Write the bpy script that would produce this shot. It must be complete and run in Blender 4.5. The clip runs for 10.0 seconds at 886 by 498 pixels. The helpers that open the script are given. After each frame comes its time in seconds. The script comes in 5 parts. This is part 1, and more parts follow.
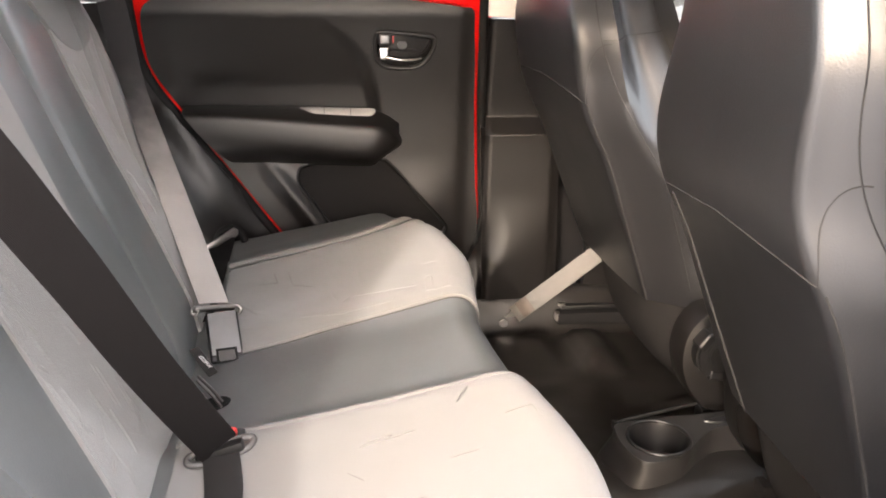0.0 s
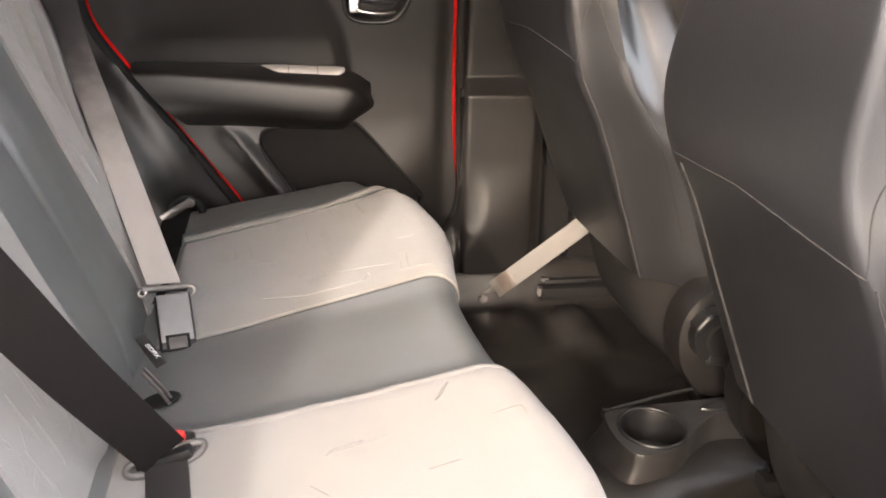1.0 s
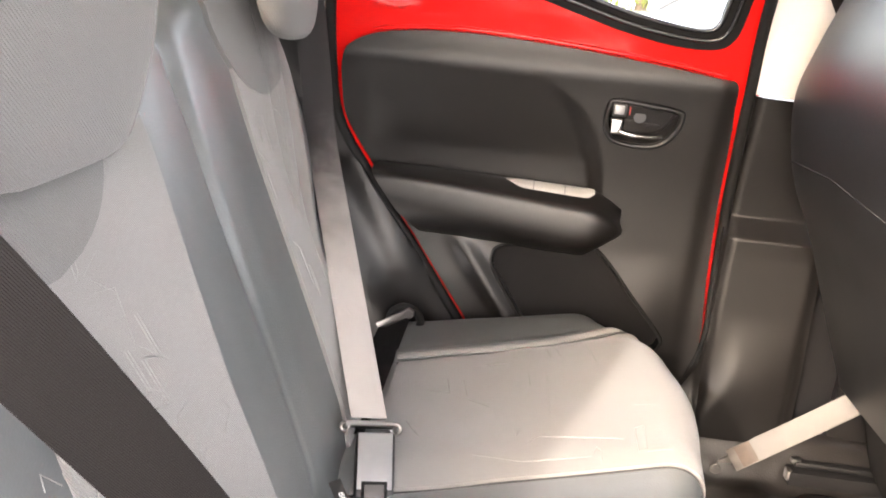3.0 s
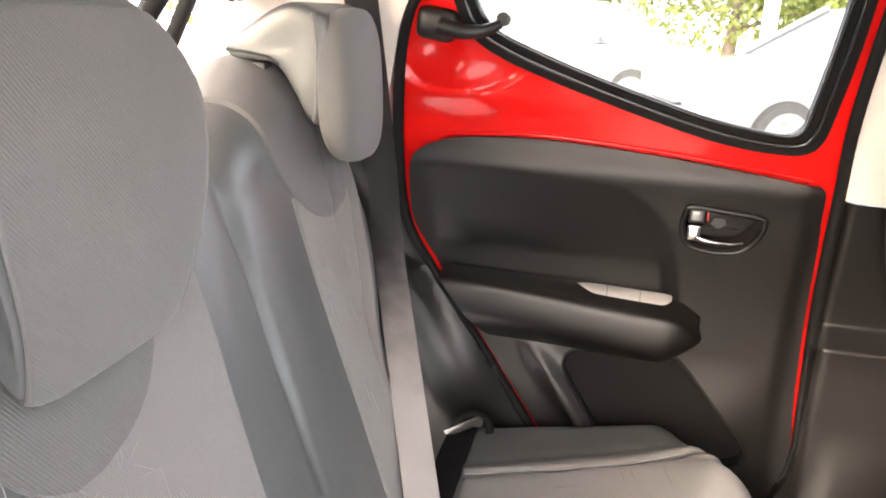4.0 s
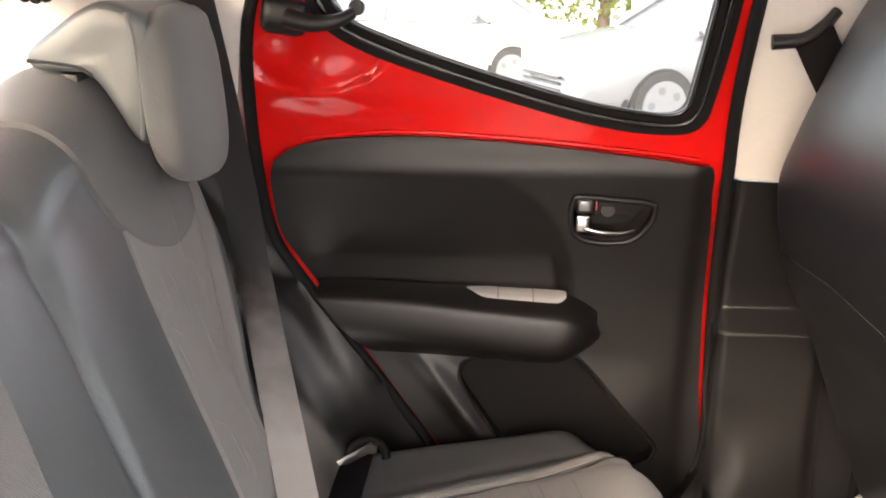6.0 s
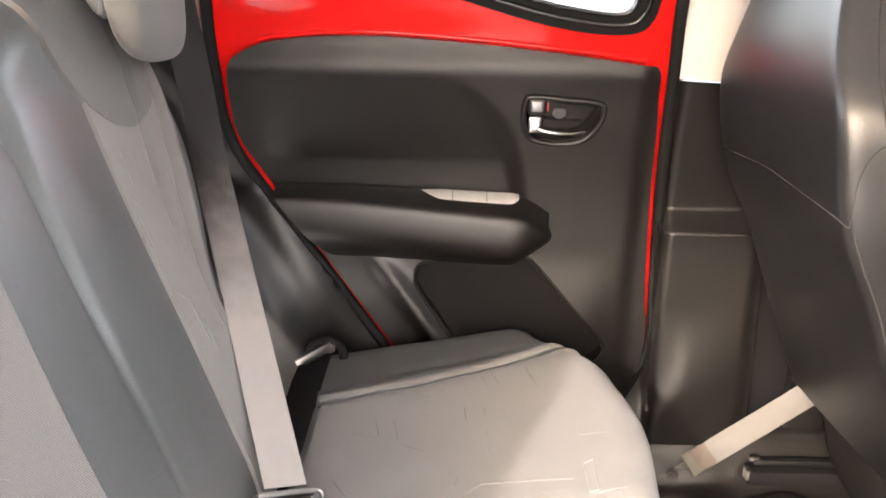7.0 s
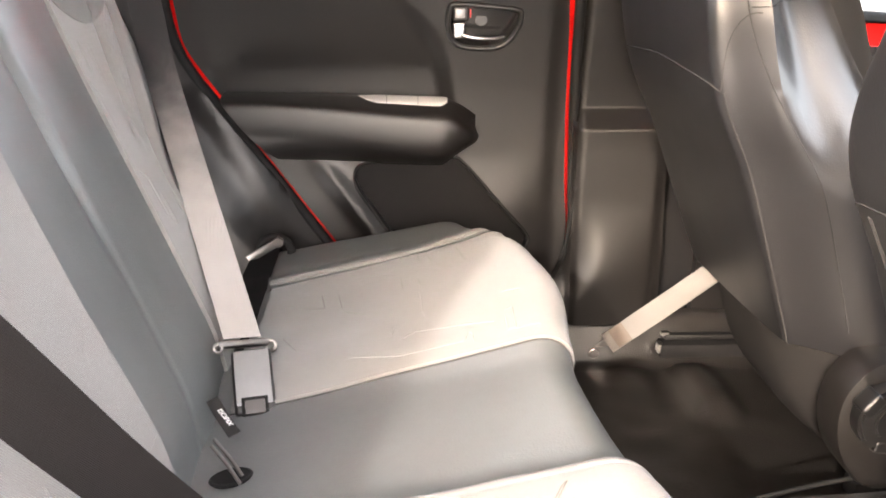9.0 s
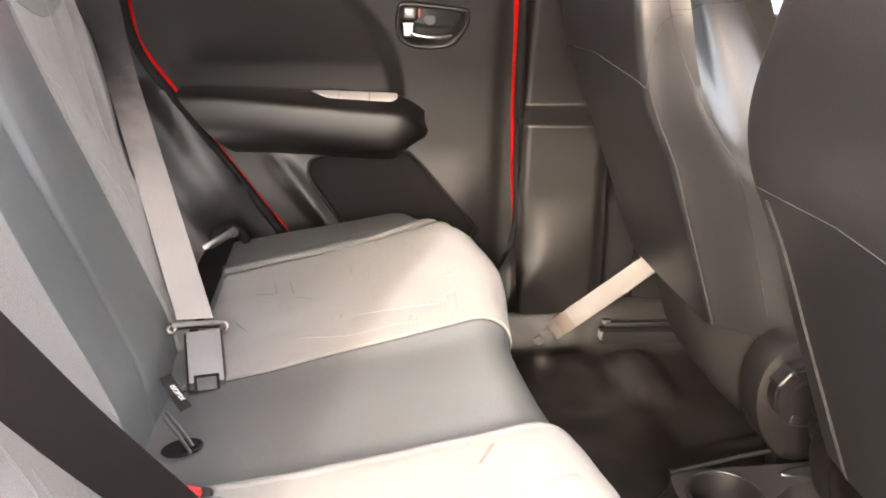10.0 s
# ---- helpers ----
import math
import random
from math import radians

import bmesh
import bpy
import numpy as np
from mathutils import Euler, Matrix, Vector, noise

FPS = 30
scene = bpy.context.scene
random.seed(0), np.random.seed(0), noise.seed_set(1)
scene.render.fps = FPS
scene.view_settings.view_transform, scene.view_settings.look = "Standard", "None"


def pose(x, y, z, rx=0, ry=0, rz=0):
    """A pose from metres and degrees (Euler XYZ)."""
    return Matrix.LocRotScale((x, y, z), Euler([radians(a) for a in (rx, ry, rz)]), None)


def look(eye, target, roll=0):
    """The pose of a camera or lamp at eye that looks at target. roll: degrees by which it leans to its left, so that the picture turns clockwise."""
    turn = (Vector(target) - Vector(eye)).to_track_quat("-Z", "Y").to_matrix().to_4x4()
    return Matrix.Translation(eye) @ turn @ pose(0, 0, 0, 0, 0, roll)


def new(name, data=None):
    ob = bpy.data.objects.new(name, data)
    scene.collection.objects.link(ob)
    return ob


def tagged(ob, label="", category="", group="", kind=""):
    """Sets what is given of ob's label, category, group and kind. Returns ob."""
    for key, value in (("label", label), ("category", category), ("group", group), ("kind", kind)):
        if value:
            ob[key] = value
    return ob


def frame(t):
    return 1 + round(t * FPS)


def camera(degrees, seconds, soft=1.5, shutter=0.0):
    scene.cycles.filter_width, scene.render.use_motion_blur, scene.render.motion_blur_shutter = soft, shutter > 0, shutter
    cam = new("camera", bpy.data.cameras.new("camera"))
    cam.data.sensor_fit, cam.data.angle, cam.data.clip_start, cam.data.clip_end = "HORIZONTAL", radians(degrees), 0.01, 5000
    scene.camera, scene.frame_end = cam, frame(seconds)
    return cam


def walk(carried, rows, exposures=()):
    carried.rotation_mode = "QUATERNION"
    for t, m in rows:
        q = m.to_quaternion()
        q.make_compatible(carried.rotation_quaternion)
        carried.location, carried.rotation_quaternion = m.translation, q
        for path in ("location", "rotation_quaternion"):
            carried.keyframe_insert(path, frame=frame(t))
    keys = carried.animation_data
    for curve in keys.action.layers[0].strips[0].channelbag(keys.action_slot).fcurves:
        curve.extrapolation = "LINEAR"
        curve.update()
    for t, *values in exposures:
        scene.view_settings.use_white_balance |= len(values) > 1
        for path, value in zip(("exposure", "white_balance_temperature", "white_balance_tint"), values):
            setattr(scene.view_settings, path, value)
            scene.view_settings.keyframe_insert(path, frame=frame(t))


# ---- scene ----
cam = camera(56.1, 10.0, soft=1.9)
PATH = [
    (0, (0.093, -0.998, 1.121), (0.346, 0.859, 0.424), 1.1),
    (0.5, (0.102, -0.949, 1.111), (0.388, 0.89, 0.379), 1.0),
    (1, (0.105, -0.881, 1.094), (0.418, 0.935, 0.315), 1.9),
    (1.5, (0.106, -0.818, 1.087), (0.371, 0.993, 0.28), 2.7),
    (2, (0.098, -0.779, 1.09), (0.207, 1.054, 0.298), 3.3),
    (2.5, (0.077, -0.738, 1.103), (0.012, 1.122, 0.371), 4.2),
    (3, (0.063, -0.705, 1.124), (-0.116, 1.183, 0.491), 5.0),
    (4.3, (0.075, -0.62, 1.242), (-0.341, 1.259, 0.697), 2.7),
    (4.5, (0.076, -0.604, 1.248), (-0.333, 1.281, 0.719), 2.4),
    (5, (0.081, -0.562, 1.245), (-0.261, 1.344, 0.745), 1.6),
    (5.5, (0.083, -0.537, 1.24), (-0.164, 1.379, 0.722), 0.6),
    (6, (0.086, -0.521, 1.223), (-0.065, 1.385, 0.636), 0.1),
    (7.5, (0.084, -0.63, 1.093), (0.082, 1.257, 0.428), 1.1),
    (8, (0.097, -0.675, 1.077), (0.122, 1.201, 0.385), 0.5),
    (8.5, (0.101, -0.705, 1.075), (0.157, 1.163, 0.363), 0.3),
    (9, (0.106, -0.733, 1.067), (0.194, 1.131, 0.347), 0.5),
    (9.5, (0.118, -0.763, 1.069), (0.246, 1.099, 0.352), 0.9),
    (10, (0.13, -0.795, 1.069), (0.3, 1.065, 0.355), 1.5),
]
EXPOSURES = [(0.0, 3.2, 6700, 15), (1.5, 3.42, 6700, 15), (2.5, 3.64, 6700, 15), (3.1, 3.85, 6700, 15), (4.5, 3.19, 6700, 15), (5.5, 2.83, 6700, 15), (6.2, 3.06, 6700, 15), (7.5, 3.82, 6700, 15), (8.5, 3.92, 6700, 15), (10.0, 3.72, 6700, 15)]
walk(cam, [(t, look(eye, target, roll)) for t, eye, target, roll in PATH], EXPOSURES)

# ---------- light ----------
world = bpy.data.worlds.new("sky")
scene.world = world
world.use_nodes = True
wn = world.node_tree
sky = wn.nodes.new("ShaderNodeTexSky")
sky.sky_type, sky.sun_disc = "NISHITA", False
SUN_ELEVATION, SUN_HEADING = 24.5, (0.45, 1.0)      # the way the light travels over the ground
sky.sun_elevation = radians(SUN_ELEVATION)
sky.sun_rotation = math.atan2(-SUN_HEADING[0], -SUN_HEADING[1])
sky.air_density, sky.dust_density, sky.ozone_density = 1.0, 6.0, 0.6
wn.nodes["Background"].inputs["Strength"].default_value = 0.15
veil = wn.nodes.new("ShaderNodeMixRGB")            # thin bright cloud over the whole sky
veil.inputs[0].default_value, veil.inputs[2].default_value = 0.5, (9.0, 9.3, 9.8, 1)
wn.links.new(sky.outputs[0], veil.inputs[1])
wn.links.new(veil.outputs[0], wn.nodes["Background"].inputs["Color"])
sun_data = bpy.data.lights.new("sun", "SUN")
sun_data.energy, sun_data.angle, sun_data.color = 0.46, radians(1.6), (1.0, 0.95, 0.87)
sun = new("sun", sun_data)
flat = Vector((SUN_HEADING[0], SUN_HEADING[1], 0)).normalized() * math.cos(radians(SUN_ELEVATION))
sun.rotation_euler = Vector((flat.x, flat.y, -math.sin(radians(SUN_ELEVATION)))).to_track_quat("-Z", "Y").to_euler()

# ---------- materials ----------
def material(name, colour, rough=0.5, metal=0.0, coat=0.0, sheen=0.0, spec=0.5,
             var=0.1, scale=4.0, fine=0.06, fine_scale=90.0, bump=0.15, bump_scale=400.0, weave=0.0, weave_scale=900.0):
    """A surface with slow stains, fine grain and relief, at real size."""
    m = bpy.data.materials.new(name)
    m.use_nodes = True
    nt = m.node_tree
    b = nt.nodes["Principled BSDF"]
    b.inputs["Metallic"].default_value = metal
    b.inputs["Coat Weight"].default_value = coat
    b.inputs["Coat Roughness"].default_value = 0.035
    b.inputs["Sheen Weight"].default_value = sheen
    b.inputs["Specular IOR Level"].default_value = spec
    tc = nt.nodes.new("ShaderNodeTexCoord")
    n1, n2 = nt.nodes.new("ShaderNodeTexNoise"), nt.nodes.new("ShaderNodeTexNoise")
    n1.inputs["Scale"].default_value, n1.inputs["Detail"].default_value = scale, 6
    n2.inputs["Scale"].default_value, n2.inputs["Detail"].default_value = fine_scale, 3
    for n in (n1, n2):
        nt.links.new(tc.outputs["Object"], n.inputs["Vector"])
    add = nt.nodes.new("ShaderNodeMath")
    add.operation = "MULTIPLY_ADD"
    add.inputs[1].default_value, add.inputs[2].default_value = 2 * var, 1 - var
    nt.links.new(n1.outputs["Fac"], add.inputs[0])
    add2 = nt.nodes.new("ShaderNodeMath")
    add2.operation = "MULTIPLY_ADD"
    add2.inputs[1].default_value = 2 * fine
    sub = nt.nodes.new("ShaderNodeMath")
    sub.operation = "SUBTRACT"
    sub.inputs[1].default_value = fine
    nt.links.new(add.outputs[0], sub.inputs[0])
    nt.links.new(n2.outputs["Fac"], add2.inputs[0])
    nt.links.new(sub.outputs[0], add2.inputs[2])
    mix = nt.nodes.new("ShaderNodeVectorMath")
    mix.operation = "SCALE"
    mix.inputs[0].default_value = colour
    nt.links.new(add2.outputs[0], mix.inputs["Scale"])
    nt.links.new(mix.outputs[0], b.inputs["Base Color"])
    r = nt.nodes.new("ShaderNodeMath")
    r.operation = "MULTIPLY_ADD"
    r.inputs[1].default_value, r.inputs[2].default_value = 0.25 * rough, 0.87 * rough
    nt.links.new(n1.outputs["Fac"], r.inputs[0])
    nt.links.new(r.outputs[0], b.inputs["Roughness"])
    if bump:
        h = nt.nodes.new("ShaderNodeTexNoise")
        h.inputs["Scale"].default_value, h.inputs["Detail"].default_value = bump_scale, 2
        nt.links.new(tc.outputs["Object"], h.inputs["Vector"])
        bp = nt.nodes.new("ShaderNodeBump")
        bp.inputs["Strength"].default_value, bp.inputs["Distance"].default_value = bump, 0.001
        out = h.outputs["Fac"]
        if weave:
            w = nt.nodes.new("ShaderNodeTexWave")
            w.wave_type, w.bands_direction = "BANDS", "DIAGONAL"
            w.inputs["Scale"].default_value, w.inputs["Distortion"].default_value = weave_scale / 20.0, 0.4
            nt.links.new(tc.outputs["Object"], w.inputs["Vector"])
            s = nt.nodes.new("ShaderNodeMath")
            s.operation = "MULTIPLY_ADD"
            s.inputs[1].default_value = weave
            nt.links.new(w.outputs["Fac"], s.inputs[0])
            nt.links.new(out, s.inputs[2])
            out = s.outputs[0]
        nt.links.new(out, bp.inputs["Height"])
        nt.links.new(bp.outputs[0], b.inputs["Normal"])
    return m


def glass(name, tint=(1, 1, 1)):
    """Thin clear glass: straight through, with the gloss of its face."""
    m = bpy.data.materials.new(name)
    m.use_nodes = True
    nt = m.node_tree
    nt.nodes.remove(nt.nodes["Principled BSDF"])
    t, g, f, p, s, x = (nt.nodes.new("ShaderNode" + k) for k in ("BsdfTransparent", "BsdfGlossy", "LayerWeight", "Math", "Math", "MixShader"))
    t.inputs["Color"].default_value = (*tint, 1)
    g.inputs["Roughness"].default_value = 0.01
    f.inputs["Blend"].default_value = 0.5
    p.operation, s.operation = "POWER", "MULTIPLY_ADD"
    p.inputs[1].default_value, s.inputs[1].default_value, s.inputs[2].default_value = 5.0, 0.85, 0.04
    nt.links.new(f.outputs["Facing"], p.inputs[0])
    nt.links.new(p.outputs[0], s.inputs[0])
    nt.links.new(s.outputs[0], x.inputs[0])
    nt.links.new(t.outputs[0], x.inputs[1])
    nt.links.new(g.outputs[0], x.inputs[2])
    nt.links.new(x.outputs[0], nt.nodes["Material Output"].inputs["Surface"])
    return m


FABRIC = material("grey woven seat cloth", (0.164, 0.157, 0.149), 0.92, sheen=0.30, spec=0.2, var=0.07, scale=7, fine=0.07, fine_scale=500, bump=0.45, bump_scale=1200, weave=0.8, weave_scale=5200)
CLOTH = material("grey mesh head cloth", (0.117, 0.115, 0.110), 0.9, sheen=0.2, spec=0.2, var=0.06, fine=0.08, fine_scale=700, bump=0.5, bump_scale=1500, weave=0.7, weave_scale=3600)
VINYL = material("blue grey vinyl", (0.088, 0.093, 0.092), 0.43, spec=0.8, var=0.12, scale=9, fine=0.08, bump=0.25, bump_scale=420)
HIDE = material("dark grey green vinyl", (0.064, 0.069, 0.067), 0.36, spec=0.9, var=0.12, scale=9, fine=0.08, bump=0.25, bump_scale=420)
LEATHER = material("black seat leatherette", (0.0105, 0.0103, 0.0113), 0.37, spec=0.9, var=0.2, scale=9, fine=0.08, bump=0.22, bump_scale=520)
PLASTIC = material("black grained plastic", (0.0072, 0.0063, 0.0058), 0.40, spec=0.5, var=0.28, scale=9, fine=0.07, fine_scale=140, bump=0.3, bump_scale=900)
SMOOTH = material("smooth black plastic", (0.0075, 0.0072, 0.0072), 0.38, spec=0.5, var=0.1, bump=0.05)
PIANO = material("glossy dark plastic", (0.014, 0.013, 0.013), 0.15, spec=0.6, var=0.1, bump=0.0)
RUBBER = material("black rubber", (0.007, 0.007, 0.007), 0.75, spec=0.2, var=0.1, bump=0.15, bump_scale=300)
RED = material("red car paint", (0.75, 0.010, 0.008), 0.32, coat=0.65, var=0.03, fine=0.01, bump=0.0, spec=0.12)
BEIGE = material("light beige plastic", (0.66, 0.61, 0.56), 0.6, var=0.05, scale=4, fine=0.03, bump=0.15, bump_scale=700)
LINER = material("light headliner felt", (0.70, 0.66, 0.61), 0.95, spec=0.1, var=0.04, fine=0.06, fine_scale=300, bump=0.4, bump_scale=900)
SILVER = material("light grey plastic", (0.46, 0.44, 0.42), 0.45, var=0.05, bump=0.05)
CHROME = material("chrome", (0.50, 0.49, 0.48), 0.14, metal=1.0, var=0.04, bump=0.0)
STEEL = material("worn steel", (0.22, 0.21, 0.20), 0.35, metal=1.0, var=0.2, scale=30, bump=0.1)
WEB_DARK = material("black belt webbing", (0.0045, 0.0034, 0.0034), 0.75, sheen=0.0, var=0.08, fine=0.12, fine_scale=900, bump=0.5, bump_scale=900, weave=1.0, weave_scale=6000, spec=0.2)
WEB_LIGHT = material("pale belt webbing", (0.31, 0.285, 0.265), 0.6, sheen=0.2, var=0.22, scale=14, fine=0.06, fine_scale=900, bump=0.5, bump_scale=900, weave=1.0, weave_scale=6000)
WEB_GREY = material("grey belt webbing", (0.17, 0.16, 0.148), 0.6, sheen=0.1, var=0.15, scale=14, fine=0.06, fine_scale=900, bump=0.5, bump_scale=900, weave=1.0, weave_scale=6000)
WEB_TAIL = material("dark grey belt webbing", (0.016, 0.0145, 0.0140), 0.7, var=0.15, scale=14, fine=0.1, fine_scale=900, bump=0.6, bump_scale=900, weave=1.0, weave_scale=5000, spec=0.3)
WORN = material("worn dark grey plastic", (0.060, 0.056, 0.054), 0.45, var=0.2, scale=40, bump=0.05)
MATTING = material("smooth dark floor mat", (0.0130, 0.0115, 0.0102), 0.30, spec=0.5, var=0.35, scale=11, fine=0.15, fine_scale=260, bump=0.5, bump_scale=350)
FELT = material("charcoal felt", (0.0165, 0.0155, 0.0150), 0.95, spec=0.08, var=0.35, scale=22, fine=0.35, fine_scale=600, bump=0.8, bump_scale=900)
SHELF = material("grey shelf felt", (0.20, 0.205, 0.205), 0.95, spec=0.1, var=0.08, fine=0.1, fine_scale=500, bump=0.6, bump_scale=900)
REDTAB = material("red release button", (0.70, 0.035, 0.030), 0.4, var=0.04, bump=0.0)
WHITE = material("white printed tag", (0.78, 0.78, 0.77), 0.7, var=0.05, bump=0.0)
STITCH = material("grey seam thread", (0.022, 0.0215, 0.021), 0.8, var=0.1, bump=0.0)
PIPING = material("pale grey piping", (0.12, 0.118, 0.114), 0.6, var=0.08, bump=0.0)
INK = material("dark embossed thread", (0.105, 0.100, 0.094), 0.85, var=0.2, bump=0.0)
RAISED = material("raised seat cloth thread", (0.195, 0.190, 0.180), 0.85, var=0.1, bump=0.0)
CONSOLE = material("dark grey grained plastic", (0.018, 0.017, 0.0165), 0.42, spec=0.45, var=0.12, scale=8, fine=0.07, fine_scale=160, bump=0.25, bump_scale=900)
PANE = glass("clear pane", (0.96, 0.98, 0.97))
ASPHALT = material("pale worn concrete", (0.50, 0.485, 0.465), 0.9, var=0.2, scale=0.6, fine=0.3, fine_scale=60, bump=0.8, bump_scale=120)
CARWHITE = material("white car paint", (0.26, 0.26, 0.26), 0.35, coat=0.8, var=0.02, bump=0.0)
CARSILVER = material("silver car paint", (0.11, 0.113, 0.118), 0.35, metal=0.4, coat=0.8, var=0.02, bump=0.0)
CARGREY = material("grey car paint", (0.07, 0.072, 0.075), 0.35, metal=0.3, coat=0.8, var=0.02, bump=0.0)
CARGLASS = material("dark reflecting car glass", (0.10, 0.11, 0.12), 0.06, spec=1.0, var=0.02, bump=0.0)
SEALGLOSS = material("glossy black rubber lip", (0.012, 0.012, 0.012), 0.2, spec=0.8, var=0.1, bump=0.0)
TYRE = material("tyre rubber", (0.02, 0.02, 0.02), 0.85, var=0.15, bump=0.2)
BARK = material("bark", (0.10, 0.075, 0.055), 0.95, var=0.3, scale=9, bump=0.8, bump_scale=40)
# also stands in for shade beside the pillar and behind the cushion
POCKETBLACK = material("dull black of liners and shaded gaps", (0.006, 0.0055, 0.0055), 0.8, spec=0.2, var=0.2, bump=0.2)
BUCKLE = material("worn grey buckle", (0.20, 0.20, 0.205), 0.3, spec=0.6, var=0.15, bump=0.02, metal=0.35)
LEAF = material("green leaves", (0.120, 0.140, 0.040), 0.6, var=0.3, scale=0.9, fine=0.3, fine_scale=9, bump=0.0)
POST = material("white painted post", (0.80, 0.80, 0.78), 0.6, var=0.04, bump=0.0)


def backlit(m, colour, share):
    """Thin leaves let some of the light through."""
    nt = m.node_tree
    t, x = nt.nodes.new("ShaderNodeBsdfTranslucent"), nt.nodes.new("ShaderNodeMixShader")
    t.inputs["Color"].default_value, x.inputs[0].default_value = (*colour, 1), share
    nt.links.new(nt.nodes["Principled BSDF"].outputs[0], x.inputs[1])
    nt.links.new(t.outputs[0], x.inputs[2])
    nt.links.new(x.outputs[0], nt.nodes["Material Output"].inputs["Surface"])


backlit(LEAF, (0.26, 0.30, 0.06), 0.45)


def shaded_webbing():
    """Pale belt webbing with the shade of its upper part painted in black."""
    m = WEB_LIGHT.copy()
    m.name = "belt webbing with painted shade"
    nt = m.node_tree
    b = nt.nodes["Principled BSDF"]
    old = b.inputs["Base Color"].links[0].from_socket
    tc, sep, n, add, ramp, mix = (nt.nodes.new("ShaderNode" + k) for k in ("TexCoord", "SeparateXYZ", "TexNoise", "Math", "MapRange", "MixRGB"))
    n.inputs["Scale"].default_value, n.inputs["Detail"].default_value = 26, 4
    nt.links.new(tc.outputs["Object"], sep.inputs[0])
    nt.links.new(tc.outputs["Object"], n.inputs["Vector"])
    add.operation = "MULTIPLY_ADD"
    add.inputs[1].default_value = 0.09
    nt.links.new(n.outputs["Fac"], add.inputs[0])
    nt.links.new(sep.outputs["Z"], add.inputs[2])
    # painted shade sets in over this height, with a blotchy edge
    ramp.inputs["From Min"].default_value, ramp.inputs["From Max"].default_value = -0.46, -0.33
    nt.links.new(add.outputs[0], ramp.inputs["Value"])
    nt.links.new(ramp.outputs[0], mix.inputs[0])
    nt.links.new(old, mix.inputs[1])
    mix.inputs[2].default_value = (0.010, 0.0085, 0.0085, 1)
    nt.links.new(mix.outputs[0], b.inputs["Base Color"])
    return m


WEB_SHADED = shaded_webbing()


# ---------- building helpers ----------
def empty(name, at=(0, 0, 0), label="", category="", group="", kind=""):
    ob = new(name)
    ob.location = at
    return tagged(ob, label, category, group, kind)


def to_mesh(name, bm, mat, smooth=50):
    bmesh.ops.recalc_face_normals(bm, faces=bm.faces)
    me = bpy.data.meshes.new(name)
    bm.to_mesh(me)
    bm.free()
    if smooth:
        me.polygons.foreach_set("use_smooth", [True] * len(me.polygons))
        me.set_sharp_from_angle(angle=radians(smooth))
    me.materials.append(mat)
    return me


def top(name, bm, mat, label="", category="", group="", kind="", smooth=50):
    return tagged(new(name, to_mesh(name, bm, mat, smooth)), label, category, group, kind)


def origin(ob):
    p = Vector((0, 0, 0))
    while ob:
        p += ob.location
        ob = ob.parent
    return p


def part(name, bm, mat, parent, label="", smooth=50):
    """One mesh, modelled in the car's own axes, under a thing or a part."""
    bmesh.ops.translate(bm, vec=-origin(parent), verts=bm.verts)
    ob = new(name, to_mesh(name, bm, mat, smooth))
    ob.parent = parent
    return tagged(ob, label)


def lerp(a, b, t):
    return a + (b - a) * t


def curve(z, zs, xs):
    """Smooth interpolation through a few stations."""
    if z <= zs[0]:
        return xs[0]
    if z >= zs[-1]:
        return xs[-1]
    for i in range(len(zs) - 1):
        if z <= zs[i + 1]:
            h = zs[i + 1] - zs[i]
            t = (z - zs[i]) / h
            m0 = (xs[i + 1] - xs[max(i - 1, 0)]) / (zs[i + 1] - zs[max(i - 1, 0)])
            j = min(i + 2, len(zs) - 1)
            m1 = (xs[j] - xs[i]) / (zs[j] - zs[i])
            return ((2 * t**3 - 3 * t**2 + 1) * xs[i] + (t**3 - 2 * t**2 + t) * h * m0
                    + (-2 * t**3 + 3 * t**2) * xs[i + 1] + (t**3 - t**2) * h * m1)


def bell(d, w):
    return math.exp(-(d / w) ** 2)


def step(a, b, v):
    t = min(1.0, max(0.0, (v - a) / (b - a)))
    return t * t * (3 - 2 * t)


def spline(points, n=8, closed=False):
    """Catmull-Rom through points."""
    p = [Vector(q) for q in points]
    out = []
    k = len(p)
    for i in range(k if closed else k - 1):
        a, b = p[i], p[(i + 1) % k]
        z = p[(i - 1) % k] if closed or i else a * 2 - b
        c = p[(i + 2) % k] if closed or i + 2 < k else b * 2 - a
        for j in range(n):
            t = j / n
            out.append(0.5 * ((2 * a) + (b - z) * t + (2 * z - 5 * a + 4 * b - c) * t * t + (3 * a - z - 3 * b + c) * t**3))
    if not closed:
        out.append(p[-1])
    return out


def lattice(bm, rows, close_u=False, close_v=False):
    """Quads between rows of points. Returns the vertices by row."""
    vs = [[bm.verts.new(p) for p in row] for row in rows]
    m, n = len(vs), len(vs[0])
    for i in range(m if close_v else m - 1):
        for j in range(n if close_u else n - 1):
            a, b, c, d = vs[i][j], vs[i][(j + 1) % n], vs[(i + 1) % m][(j + 1) % n], vs[(i + 1) % m][j]
            if len({a, b, c, d}) == 4:
                bm.faces.new((a, b, c, d))
    return vs


